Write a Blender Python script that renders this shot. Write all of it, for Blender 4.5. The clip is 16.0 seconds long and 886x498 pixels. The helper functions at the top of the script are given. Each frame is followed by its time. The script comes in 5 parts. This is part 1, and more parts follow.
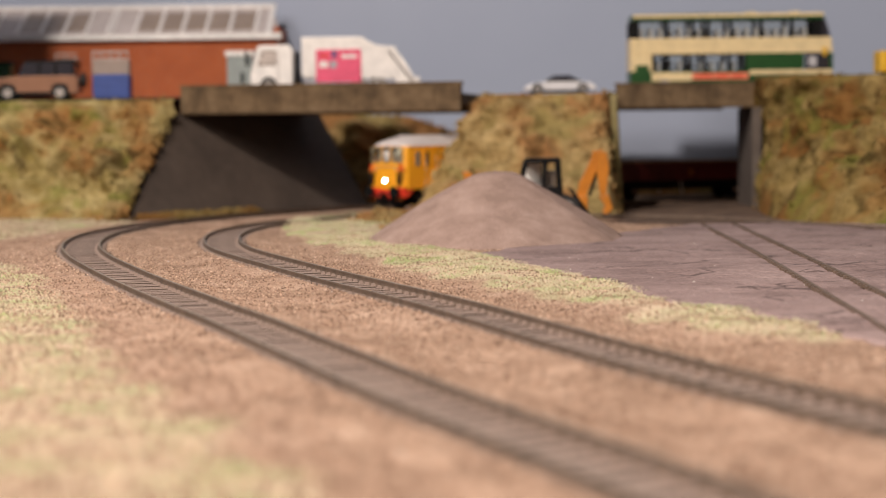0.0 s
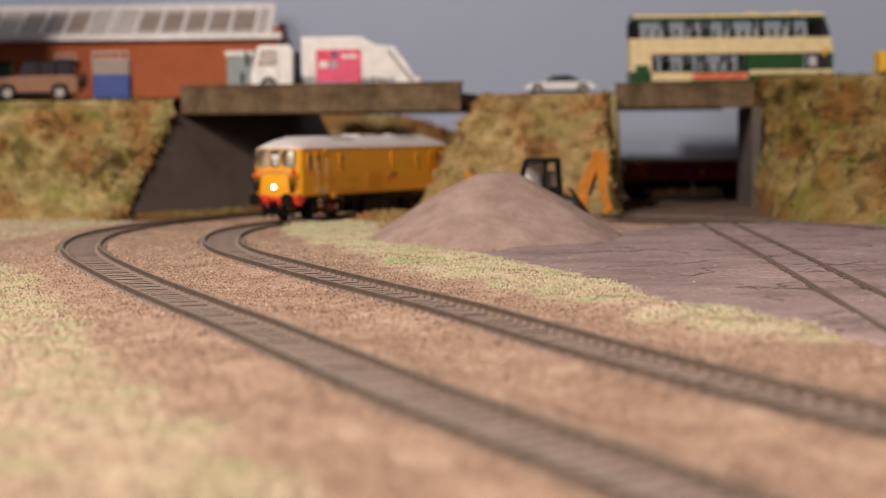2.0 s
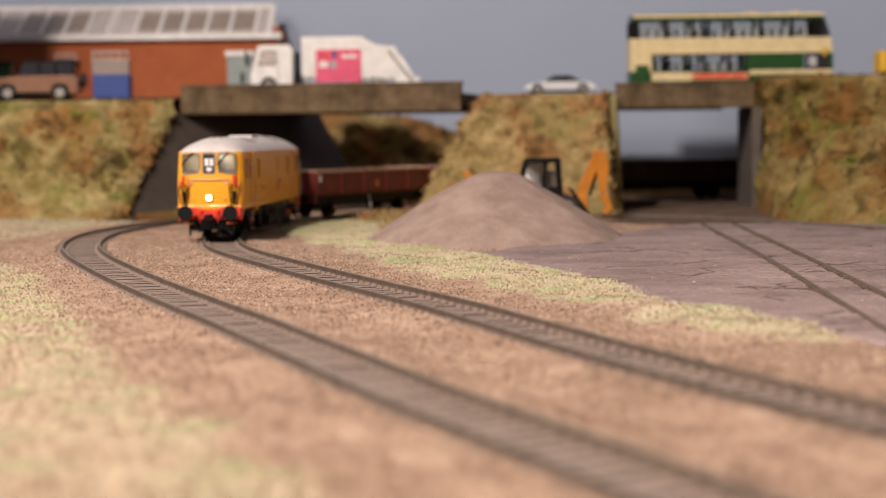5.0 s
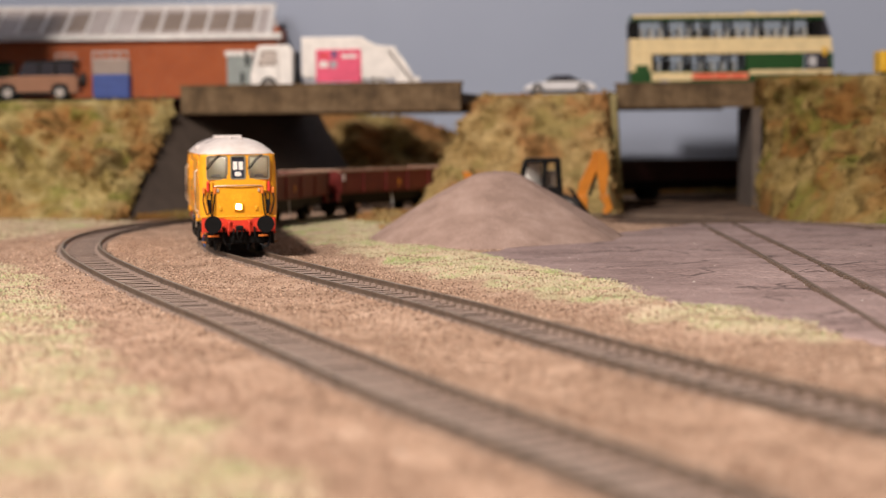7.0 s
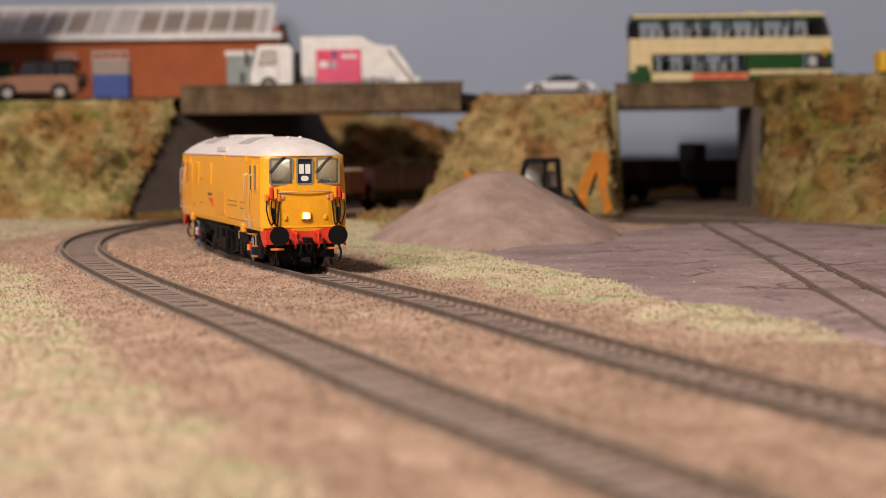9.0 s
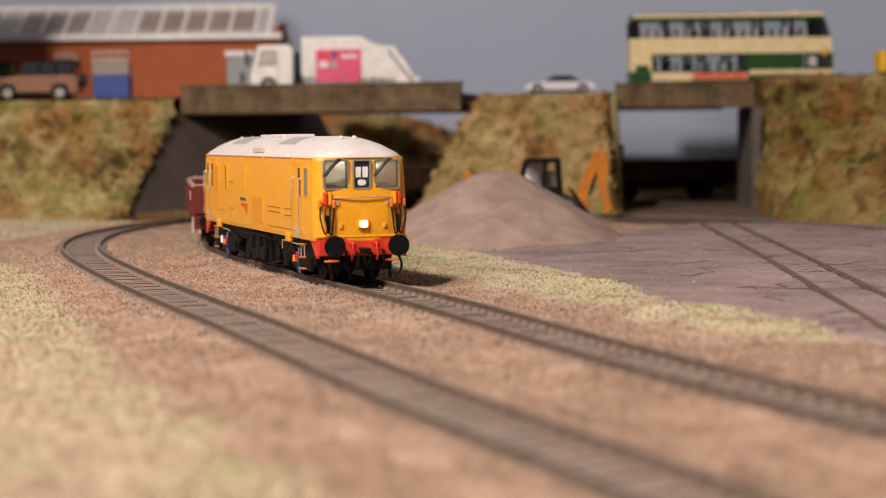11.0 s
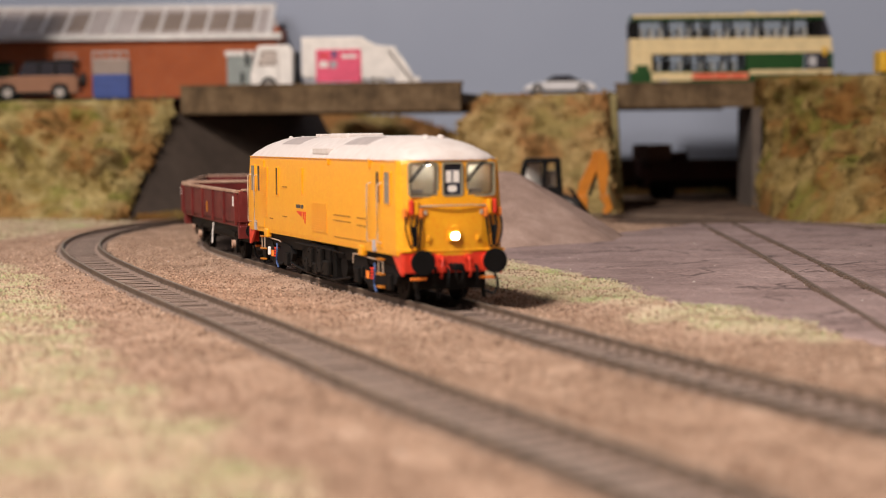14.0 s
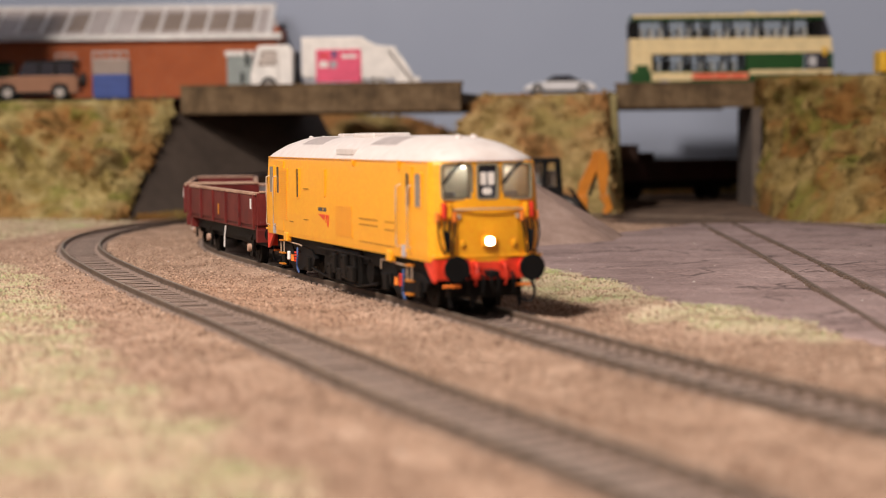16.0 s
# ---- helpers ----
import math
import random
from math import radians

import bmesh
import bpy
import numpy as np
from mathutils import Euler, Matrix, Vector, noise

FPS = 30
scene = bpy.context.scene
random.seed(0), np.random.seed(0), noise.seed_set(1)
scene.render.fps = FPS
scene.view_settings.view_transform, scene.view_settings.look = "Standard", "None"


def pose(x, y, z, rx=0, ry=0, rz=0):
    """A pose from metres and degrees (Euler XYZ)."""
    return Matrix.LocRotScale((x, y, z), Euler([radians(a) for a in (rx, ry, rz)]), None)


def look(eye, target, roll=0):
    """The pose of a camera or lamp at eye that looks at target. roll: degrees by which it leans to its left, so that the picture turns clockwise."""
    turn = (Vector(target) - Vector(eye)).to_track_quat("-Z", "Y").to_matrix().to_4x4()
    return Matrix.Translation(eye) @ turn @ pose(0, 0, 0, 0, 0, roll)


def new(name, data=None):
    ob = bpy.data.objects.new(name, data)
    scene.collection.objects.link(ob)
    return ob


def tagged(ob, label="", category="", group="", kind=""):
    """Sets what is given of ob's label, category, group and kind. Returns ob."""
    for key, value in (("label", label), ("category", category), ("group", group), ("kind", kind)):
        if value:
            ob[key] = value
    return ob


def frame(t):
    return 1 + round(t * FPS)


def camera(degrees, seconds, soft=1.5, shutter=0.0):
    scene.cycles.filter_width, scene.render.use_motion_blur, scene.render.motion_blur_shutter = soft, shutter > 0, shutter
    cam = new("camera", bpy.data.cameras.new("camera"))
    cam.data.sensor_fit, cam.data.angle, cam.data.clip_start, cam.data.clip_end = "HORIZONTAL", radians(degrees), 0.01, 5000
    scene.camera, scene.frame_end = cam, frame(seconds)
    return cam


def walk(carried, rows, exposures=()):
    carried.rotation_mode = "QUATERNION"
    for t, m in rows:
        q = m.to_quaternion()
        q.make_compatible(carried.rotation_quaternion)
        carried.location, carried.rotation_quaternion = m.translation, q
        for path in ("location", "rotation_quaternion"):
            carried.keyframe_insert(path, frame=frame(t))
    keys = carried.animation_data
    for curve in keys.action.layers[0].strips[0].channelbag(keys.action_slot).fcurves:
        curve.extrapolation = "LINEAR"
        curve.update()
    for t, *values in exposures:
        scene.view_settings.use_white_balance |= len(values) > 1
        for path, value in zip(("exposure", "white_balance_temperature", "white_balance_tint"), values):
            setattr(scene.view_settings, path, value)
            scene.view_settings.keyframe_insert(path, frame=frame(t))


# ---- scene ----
# a model railway at 1:76, built at its own small size
cam = camera(25.29, 16.0, soft=1.0)
EYE = pose(0, 0, 0.0519, 90 - 3.323, 0, 0) @ pose(0, 0, 0, 0, 0, -0.603)
walk(cam, [(0, EYE), (16, EYE)], exposures=[
    (0, 0.06), (0.5, 0.08), (1, 0.08), (1.5, 0.03), (2, -0.05), (2.5, -0.07), (3, -0.05), (3.5, 0.0), (4, 0.02), (6.5, 0.11), (7, 0.10), (7.5, 0.06), (8, -0.02),
    (8.5, -0.11), (9, -0.16), (11.5, -0.12), (12, -0.14), (12.5, -0.14), (13, -0.12), (14, -0.10), (14.5, -0.08), (15, -0.07), (16, -0.08)])

# ---- world and light ----
world = bpy.data.worlds.new("room")
scene.world = world
world.use_nodes = True
world.node_tree.nodes["Background"].inputs[0].default_value = (1.0, 0.90, 0.83, 1)
world.node_tree.nodes["Background"].inputs[1].default_value = 0.11


def lamp(name, eye, target, power, size, colour):
    data = bpy.data.lights.new(name, "AREA")
    data.energy, data.size, data.color = power, size, colour
    ob = new(name, data)
    ob.matrix_world = look(eye, target)
    return ob


lamp("room_lamp", (-0.47, -0.14, 1.15), (-0.08, 0.75, 0.0), 25.5, 0.13, (1.0, 0.895, 0.80))
# added broad fill from the left, to brighten left-facing sides and near ground
lamp("second_room_lamp", (-0.80, -0.15, 0.80), (-0.1, 0.45, 0.0), 11.8, 0.5, (1.0, 0.905, 0.83))
cam.data.dof.use_dof = True
cam.data.dof.focus_distance = 0.745
cam.data.dof.aperture_fstop = 15.5


# ---- materials ----
def mat(name, colours, scale=300.0, rough=0.6, metal=0.0, bump=0.0, bump_scale=None, detail=6.0, spread=(0.35, 0.65), glow=0.0, spec=0.5, coat=0.0, island=0.0, grain=7.3, grain_mix=0.28, relief=0.0006):
    """Noise between the colours at two sizes, with relief."""
    m = bpy.data.materials.new(name)
    m.use_nodes = True
    nt = m.node_tree
    b = nt.nodes["Principled BSDF"]
    b.inputs["Roughness"].default_value, b.inputs["Metallic"].default_value = rough, metal
    b.inputs["Specular IOR Level"].default_value = spec
    b.inputs["Coat Weight"].default_value = coat
    co = nt.nodes.new("ShaderNodeTexCoord")
    n1 = nt.nodes.new("ShaderNodeTexNoise")
    n1.inputs["Scale"].default_value, n1.inputs["Detail"].default_value, n1.inputs["Roughness"].default_value = scale, detail, 0.62
    nt.links.new(co.outputs["Object"], n1.inputs["Vector"])
    ramp = nt.nodes.new("ShaderNodeValToRGB")
    e = ramp.color_ramp.elements
    n = len(colours)
    e[0].position, e[1].position = spread
    e[0].color, e[1].color = (*colours[0], 1), (*colours[-1], 1)
    for i in range(1, n - 1):
        k = e.new(spread[0] + (spread[1] - spread[0]) * i / (n - 1))
        k.color = (*colours[i], 1)
    nt.links.new(n1.outputs["Fac"], ramp.inputs["Fac"])
    out = ramp.outputs["Color"]
    n2 = nt.nodes.new("ShaderNodeTexNoise")
    n2.inputs["Scale"].default_value, n2.inputs["Detail"].default_value = scale * grain, 4
    nt.links.new(co.outputs["Object"], n2.inputs["Vector"])
    mix = nt.nodes.new("ShaderNodeMix")
    mix.data_type, mix.blend_type = "RGBA", "OVERLAY"
    mix.inputs[0].default_value = grain_mix
    nt.links.new(out, mix.inputs[6])
    nt.links.new(n2.outputs["Fac"], mix.inputs[7])
    out = mix.outputs[2]
    if island:
        geo = nt.nodes.new("ShaderNodeNewGeometry")
        hsv = nt.nodes.new("ShaderNodeHueSaturation")
        mr = nt.nodes.new("ShaderNodeMapRange")
        mr.inputs[3].default_value, mr.inputs[4].default_value = 1 - island, 1 + island
        nt.links.new(geo.outputs["Random Per Island"], mr.inputs[0])
        nt.links.new(mr.outputs[0], hsv.inputs["Value"])
        nt.links.new(out, hsv.inputs["Color"])
        out = hsv.outputs["Color"]
    nt.links.new(out, b.inputs["Base Color"])
    if bump:
        n3 = nt.nodes.new("ShaderNodeTexNoise")
        n3.inputs["Scale"].default_value, n3.inputs["Detail"].default_value = bump_scale or scale * 4, 5
        nt.links.new(co.outputs["Object"], n3.inputs["Vector"])
        bp = nt.nodes.new("ShaderNodeBump")
        bp.inputs["Strength"].default_value, bp.inputs["Distance"].default_value = bump, relief
        nt.links.new(n3.outputs["Fac"], bp.inputs["Height"])
        nt.links.new(bp.outputs["Normal"], b.inputs["Normal"])
    if glow:
        nt.links.new(out, b.inputs["Emission Color"])
        b.inputs["Emission Strength"].default_value = glow
    return m


def plain(name, c, rough=0.45, metal=0.0, bump=0.05, var=0.10, scale=120.0, coat=0.0, spec=0.5):
    lo = tuple(v * (1 - var) for v in c)
    hi = tuple(min(1, v * (1 + var)) for v in c)
    return mat(name, [lo, hi], scale=scale, rough=rough, metal=metal, bump=bump, bump_scale=900, coat=coat, spec=spec)


def ground_material():
    """Sieved earth, with a tan cover of dead grass where the sheet is overgrown."""
    m = mat("earth", [(0.29, 0.185, 0.13), (0.435, 0.285, 0.205), (0.55, 0.38, 0.285)], scale=38, rough=0.95, bump=1.0, bump_scale=1100, spread=(0.3, 0.68), spec=0.15, grain=32, grain_mix=0.55, relief=0.0011)
    nt = m.node_tree
    b = nt.nodes["Principled BSDF"]
    base = b.inputs["Base Color"].links[0].from_socket
    at = nt.nodes.new("ShaderNodeAttribute")
    at.attribute_name = "overgrown"
    co = nt.nodes.new("ShaderNodeTexCoord")
    n = nt.nodes.new("ShaderNodeTexNoise")
    n.inputs["Scale"].default_value, n.inputs["Detail"].default_value = 42, 6
    nt.links.new(co.outputs["Object"], n.inputs["Vector"])
    r = nt.nodes.new("ShaderNodeValToRGB")
    r.color_ramp.elements[0].position, r.color_ramp.elements[1].position = 0.46, 0.66
    r.color_ramp.elements[0].color, r.color_ramp.elements[1].color = (0.70, 0.56, 0.40, 1), (0.50, 0.55, 0.29, 1)
    nt.links.new(n.outputs["Fac"], r.inputs["Fac"])
    mx = nt.nodes.new("ShaderNodeMix")
    mx.data_type = "RGBA"
    nt.links.new(at.outputs["Fac"], mx.inputs[0])
    nt.links.new(base, mx.inputs[6])
    nt.links.new(r.outputs["Color"], mx.inputs[7])
    nt.links.new(mx.outputs[2], b.inputs["Base Color"])
    return m


EARTH = ground_material()
YARD = mat("grey_yard_clay", [(0.215, 0.146, 0.136), (0.295, 0.205, 0.193), (0.35, 0.25, 0.236)], scale=20, rough=0.7, bump=0.9, bump_scale=380, spec=0.35, grain=22, grain_mix=0.4, relief=0.0011)


def crack_yard(m):
    """Dark hairline tears across the hard standing."""
    nt = m.node_tree
    b = nt.nodes["Principled BSDF"]
    base = b.inputs["Base Color"].links[0].from_socket
    co = nt.nodes.new("ShaderNodeTexCoord")
    mp = nt.nodes.new("ShaderNodeMapping")
    mp.inputs["Scale"].default_value = (0.8, 1.25, 1)
    n = nt.nodes.new("ShaderNodeTexNoise")
    n.inputs["Scale"].default_value, n.inputs["Detail"].default_value, n.inputs["Distortion"].default_value = 17, 9, 0.5
    sub = nt.nodes.new("ShaderNodeMath")
    sub.operation, sub.inputs[1].default_value = "SUBTRACT", 0.5
    ab = nt.nodes.new("ShaderNodeMath")
    ab.operation = "ABSOLUTE"
    mr = nt.nodes.new("ShaderNodeMapRange")
    mr.inputs[1].default_value, mr.inputs[2].default_value, mr.inputs[3].default_value, mr.inputs[4].default_value = 0.003, 0.016, 0.85, 0.0
    where = nt.nodes.new("ShaderNodeTexNoise")
    where.inputs["Scale"].default_value = 22
    gate = nt.nodes.new("ShaderNodeMapRange")
    gate.inputs[1].default_value, gate.inputs[2].default_value = 0.42, 0.53
    mul = nt.nodes.new("ShaderNodeMath")
    mul.operation = "MULTIPLY"
    mx = nt.nodes.new("ShaderNodeMix")
    mx.data_type = "RGBA"
    mx.inputs[7].default_value = (0.07, 0.045, 0.04, 1)
    L = nt.links.new
    L(co.outputs["Object"], mp.inputs[0])
    L(mp.outputs[0], n.inputs["Vector"])
    L(co.outputs["Object"], where.inputs["Vector"])
    L(n.outputs["Fac"], sub.inputs[0])
    L(sub.outputs[0], ab.inputs[0])
    L(ab.outputs[0], mr.inputs[0])
    L(where.outputs["Fac"], gate.inputs[0])
    L(mr.outputs[0], mul.inputs[0])
    L(gate.outputs[0], mul.inputs[1])
    L(mul.outputs[0], mx.inputs[0])
    L(base, mx.inputs[6])
    L(mx.outputs[2], b.inputs["Base Color"])


crack_yard(YARD)
PILE = mat("spoil", [(0.30, 0.205, 0.17), (0.37, 0.255, 0.215), (0.43, 0.305, 0.26)], scale=60, rough=0.95, bump=1.0, bump_scale=1300, spec=0.15, grain=25, grain_mix=0.5)
CHIP = mat("stone_chips", [(0.26, 0.165, 0.115), (0.44, 0.29, 0.21), (0.58, 0.44, 0.34)], scale=300, rough=0.9, island=0.5, spec=0.2)
# bed dirt, darkened so its colour holds the shade of the sleeper gaps
SHADED_TRACKDIRT = mat("shaded_track_dirt", [(0.075, 0.052, 0.04), (0.155, 0.108, 0.085), (0.25, 0.178, 0.142)], scale=70, rough=0.95, bump=1.0, bump_scale=1500)
CRUMB = mat("soil_crumbs", [(0.14, 0.085, 0.06), (0.24, 0.15, 0.105), (0.33, 0.21, 0.15)], scale=300, rough=0.95, island=0.3, spec=0.15)
RAIL = mat("rusted_rail", [(0.115, 0.08, 0.058), (0.205, 0.142, 0.105)], scale=200, rough=0.55, metal=0.2, bump=0.25)
RAILTOP = mat("worn_rail_head", [(0.20, 0.165, 0.135), (0.30, 0.25, 0.20)], scale=200, rough=0.45, metal=0.2, bump=0.05, coat=0.16)
SLEEPER = mat("sleeper_plastic", [(0.22, 0.155, 0.128), (0.35, 0.255, 0.212)], scale=45, rough=0.75, bump=0.4)


def turf_material(name, straw, pale, rust, green, dark):
    """Scenic turf: soft patches of straw, rust-brown and green flock; dark patches paint in shaded hollows."""
    m = mat(name, [straw, pale], scale=60, detail=3.0, rough=1.0, bump=1.0, bump_scale=300, spread=(0.36, 0.64), spec=0.05, grain=5, grain_mix=0.3, relief=0.0014)
    nt = m.node_tree
    b = nt.nodes["Principled BSDF"]
    out = b.inputs["Base Color"].links[0].from_socket
    co = nt.nodes.new("ShaderNodeTexCoord")
    for colour, scale, lo, hi, most, shift in ((rust, 22, 0.48, 0.62, 0.85, 0.0), (green, 25, 0.52, 0.64, 0.8, 3.0), (dark, 42, 0.56, 0.70, 0.85, 7.0)):
        mp = nt.nodes.new("ShaderNodeMapping")
        mp.inputs["Location"].default_value = (shift, shift * 2, shift)
        n = nt.nodes.new("ShaderNodeTexNoise")
        n.inputs["Scale"].default_value, n.inputs["Detail"].default_value, n.inputs["Distortion"].default_value = scale, 3, 0.6
        mr = nt.nodes.new("ShaderNodeMapRange")
        mr.inputs[1].default_value, mr.inputs[2].default_value, mr.inputs[3].default_value, mr.inputs[4].default_value = lo, hi, 0.0, most
        mx = nt.nodes.new("ShaderNodeMix")
        mx.data_type = "RGBA"
        mx.inputs[7].default_value = (*colour, 1)
        nt.links.new(co.outputs["Object"], mp.inputs[0])
        nt.links.new(mp.outputs[0], n.inputs["Vector"])
        nt.links.new(n.outputs["Fac"], mr.inputs[0])
        nt.links.new(mr.outputs[0], mx.inputs[0])
        nt.links.new(out, mx.inputs[6])
        out = mx.outputs[2]
    nt.links.new(out, b.inputs["Base Color"])
    return m


TURF = turf_material("scenic_turf", (0.25, 0.185, 0.062), (0.47, 0.37, 0.175), (0.32, 0.155, 0.054), (0.225, 0.215, 0.054), (0.09, 0.06, 0.022))
BLADE = mat("static_grass", [(0.44, 0.36, 0.24), (0.62, 0.52, 0.37), (0.66, 0.58, 0.42), (0.56, 0.55, 0.34), (0.47, 0.53, 0.26), (0.40, 0.48, 0.20)], scale=38, rough=0.85, island=0.18, spec=0.2)
CONCRETE = mat("weathered_concrete", [(0.078, 0.048, 0.024), (0.145, 0.092, 0.048), (0.20, 0.135, 0.076)], scale=55, rough=0.9, bump=0.6, bump_scale=600)
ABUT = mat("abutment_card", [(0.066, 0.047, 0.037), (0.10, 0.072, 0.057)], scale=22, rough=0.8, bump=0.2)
PIER = mat("pier_concrete", [(0.085, 0.064, 0.054), (0.14, 0.11, 0.092)], scale=60, rough=0.85, bump=0.3)
ROADM = mat("road_surface", [(0.06, 0.058, 0.056), (0.09, 0.087, 0.084)], scale=200, rough=0.85, bump=0.4)
WALLP = mat("painted_backdrop", [(0.40, 0.444, 0.565), (0.409, 0.452, 0.575)], scale=2, rough=0.85, bump=0.03, bump_scale=300, grain_mix=0.04)
COVER = plain("equipment_cover", (0.009, 0.007, 0.006), rough=0.6, var=0.3, spec=0.15)
# dark sides: the shade between sleepers is put into the colour
SLEEPER_SIDE_SHADE = mat("sleeper_side_shade", [(0.06, 0.042, 0.034), (0.12, 0.084, 0.066)], scale=160, rough=0.8)
YELLOW = plain("loco_yellow", (0.88, 0.378, 0.014), rough=0.38, var=0.025, bump=0.02, coat=0.15)
ROOF = plain("roof_white", (0.66, 0.585, 0.56), rough=0.5, var=0.02, scale=40)
ROOFGREY = plain("roof_grey", (0.40, 0.34, 0.33), rough=0.6, var=0.08)
BLACK = plain("frame_black", (0.005, 0.0046, 0.005), rough=0.6, var=0.3, spec=0.18)
DARK = plain("underframe_dark", (0.006, 0.0048, 0.0043), rough=0.6, var=0.3, spec=0.15)
RED = plain("buffer_red", (0.70, 0.045, 0.02), rough=0.45)
ORANGE = plain("jumper_orange", (0.85, 0.22, 0.03), rough=0.5)
BLUE = plain("pipe_blue", (0.035, 0.075, 0.21), rough=0.5)
WHITE = plain("white_paint", (0.88, 0.83, 0.80), rough=0.45)
STEEL = plain("handrail_steel", (0.55, 0.43, 0.33), rough=0.4, metal=0.3)
SIDEGLASS = plain("dusty_glass", (0.24, 0.20, 0.17), rough=0.2)
PALEGLASS = plain("pale_dusty_glass", (0.58, 0.50, 0.46), rough=0.2)
KICK = plain("kickplate_grey", (0.42, 0.40, 0.44), rough=0.5)
GLASSD = plain("dark_glass", (0.035, 0.032, 0.04), rough=0.08, var=0.1, bump=0.0)
NAVY = plain("headcode_navy", (0.028, 0.032, 0.055), rough=0.3)
CREAM = plain("cab_cream", (0.74, 0.69, 0.58), rough=0.6)
MAROON = mat("wagon_maroon", [(0.085, 0.006, 0.005), (0.125, 0.009, 0.007), (0.145, 0.018, 0.013)], scale=60, rough=0.55, bump=0.15)
MOSSY = mat("moss_stained_card", [(0.17, 0.13, 0.05), (0.27, 0.22, 0.095), (0.34, 0.28, 0.15)], scale=45, rough=0.95, bump=0.5, bump_scale=500)
TURF_GOLD = turf_material("golden_straw_turf", (0.27, 0.18, 0.07), (0.45, 0.32, 0.15), (0.34, 0.165, 0.065), (0.29, 0.225, 0.085), (0.11, 0.065, 0.026))
TURF_BROWN = turf_material("golden_brown_turf", (0.165, 0.112, 0.037), (0.30, 0.212, 0.086), (0.22, 0.10, 0.031), (0.16, 0.155, 0.035), (0.05, 0.033, 0.012))
# wagon maroon with the shade under the bridges put into the colour
SHADED_MAROON = mat("wagon_shaded_maroon", [(0.024, 0.006, 0.005), (0.045, 0.010, 0.008)], scale=60, rough=0.6, bump=0.15)
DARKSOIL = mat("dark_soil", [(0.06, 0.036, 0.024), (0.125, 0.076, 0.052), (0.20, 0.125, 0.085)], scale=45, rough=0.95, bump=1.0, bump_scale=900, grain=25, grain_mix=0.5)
RUSTY = mat("wagon_inside", [(0.13, 0.11, 0.11), (0.24, 0.20, 0.20)], scale=50, rough=0.8, bump=0.3)
RIM = mat("wagon_rim", [(0.36, 0.20, 0.13), (0.52, 0.34, 0.25)], scale=90, rough=0.7)
WOODEN = mat("load_brown", [(0.13, 0.07, 0.055), (0.20, 0.12, 0.10)], scale=60, rough=0.8)
BRICK = mat("brick_red", [(0.42, 0.092, 0.026), (0.50, 0.12, 0.036)], scale=60, rough=0.9, bump=0.2)
MORTAR = mat("mortar", [(0.36, 0.13, 0.07), (0.42, 0.17, 0.10)], scale=80, rough=0.95)
ROOFPANEL = mat("roof_panel", [(0.50, 0.43, 0.41), (0.60, 0.52, 0.50)], scale=40, rough=0.6, bump=0.1)
SKYLIGHT = mat("skylight_amber", [(0.25, 0.175, 0.125), (0.34, 0.25, 0.19)], scale=40, rough=0.35)
BRONZE = plain("car_bronze", (0.36, 0.19, 0.125), rough=0.22, metal=0.4, var=0.06)
SKIPBLUE = plain("skip_blue", (0.035, 0.07, 0.28), rough=0.5)
CAGE = plain("cage_grey", (0.32, 0.25, 0.22), rough=0.6)
CABGREY = plain("cabinet_grey", (0.30, 0.33, 0.32), rough=0.6)
PINK = plain("panel_pink", (0.80, 0.10, 0.20), rough=0.5)
SILVER = plain("car_silver", (0.78, 0.75, 0.77), rough=0.3)
BUSGREEN = plain("bus_green", (0.018, 0.075, 0.018), rough=0.35)
BUSCREAM = plain("bus_cream", (0.82, 0.64, 0.36), rough=0.4)
ADVERT = plain("advert_orange", (0.80, 0.25, 0.14), rough=0.5)
DIGYELLOW = plain("digger_yellow", (0.50, 0.17, 0.012), rough=0.45)
PLANTYEL = plain("plant_yellow", (0.80, 0.46, 0.03), rough=0.45)
TYRE = plain("tyre_rubber", (0.02, 0.019, 0.019), rough=0.8)
HUB = plain("wheel_hub", (0.42, 0.38, 0.36), rough=0.4, metal=0.5)
SEATS = plain("pale_interior", (0.52, 0.50, 0.52), rough=0.7)
HEADLIGHT = mat("headlight_lit", [(0.80, 0.87, 1.0), (0.86, 0.92, 1.0)], rough=0.3, glow=34.0)
# glow of the small discs added inside the cabs to brighten them
CABFILL = mat("cab_fill_glow", [(1.0, 0.95, 0.8), (1, 1, 0.9)], rough=0.3, glow=85.0)


def glass_material():
    m = bpy.data.materials.new("clear_glazing")
    m.use_nodes = True
    nt = m.node_tree
    nt.nodes.remove(nt.nodes["Principled BSDF"])
    mixs = nt.nodes.new("ShaderNodeMixShader")
    tr = nt.nodes.new("ShaderNodeBsdfTransparent")
    gl = nt.nodes.new("ShaderNodeBsdfGlossy")
    gl.inputs["Roughness"].default_value = 0.05
    tr.inputs["Color"].default_value = (0.95, 0.96, 0.95, 1)
    fr = nt.nodes.new("ShaderNodeFresnel")
    fr.inputs["IOR"].default_value = 1.45
    nt.links.new(fr.outputs[0], mixs.inputs[0])
    nt.links.new(tr.outputs[0], mixs.inputs[1])
    nt.links.new(gl.outputs[0], mixs.inputs[2])
    nt.links.new(mixs.outputs[0], nt.nodes["Material Output"].inputs["Surface"])
    return m


GLASS = glass_material()

# ---- building helpers: all shapes below are written in millimetres ----
MM = 0.001


def at(x, y, z, rz=0.0, rx=0.0, ry=0.0):
    return pose(x * MM, y * MM, z * MM, rx, ry, rz)


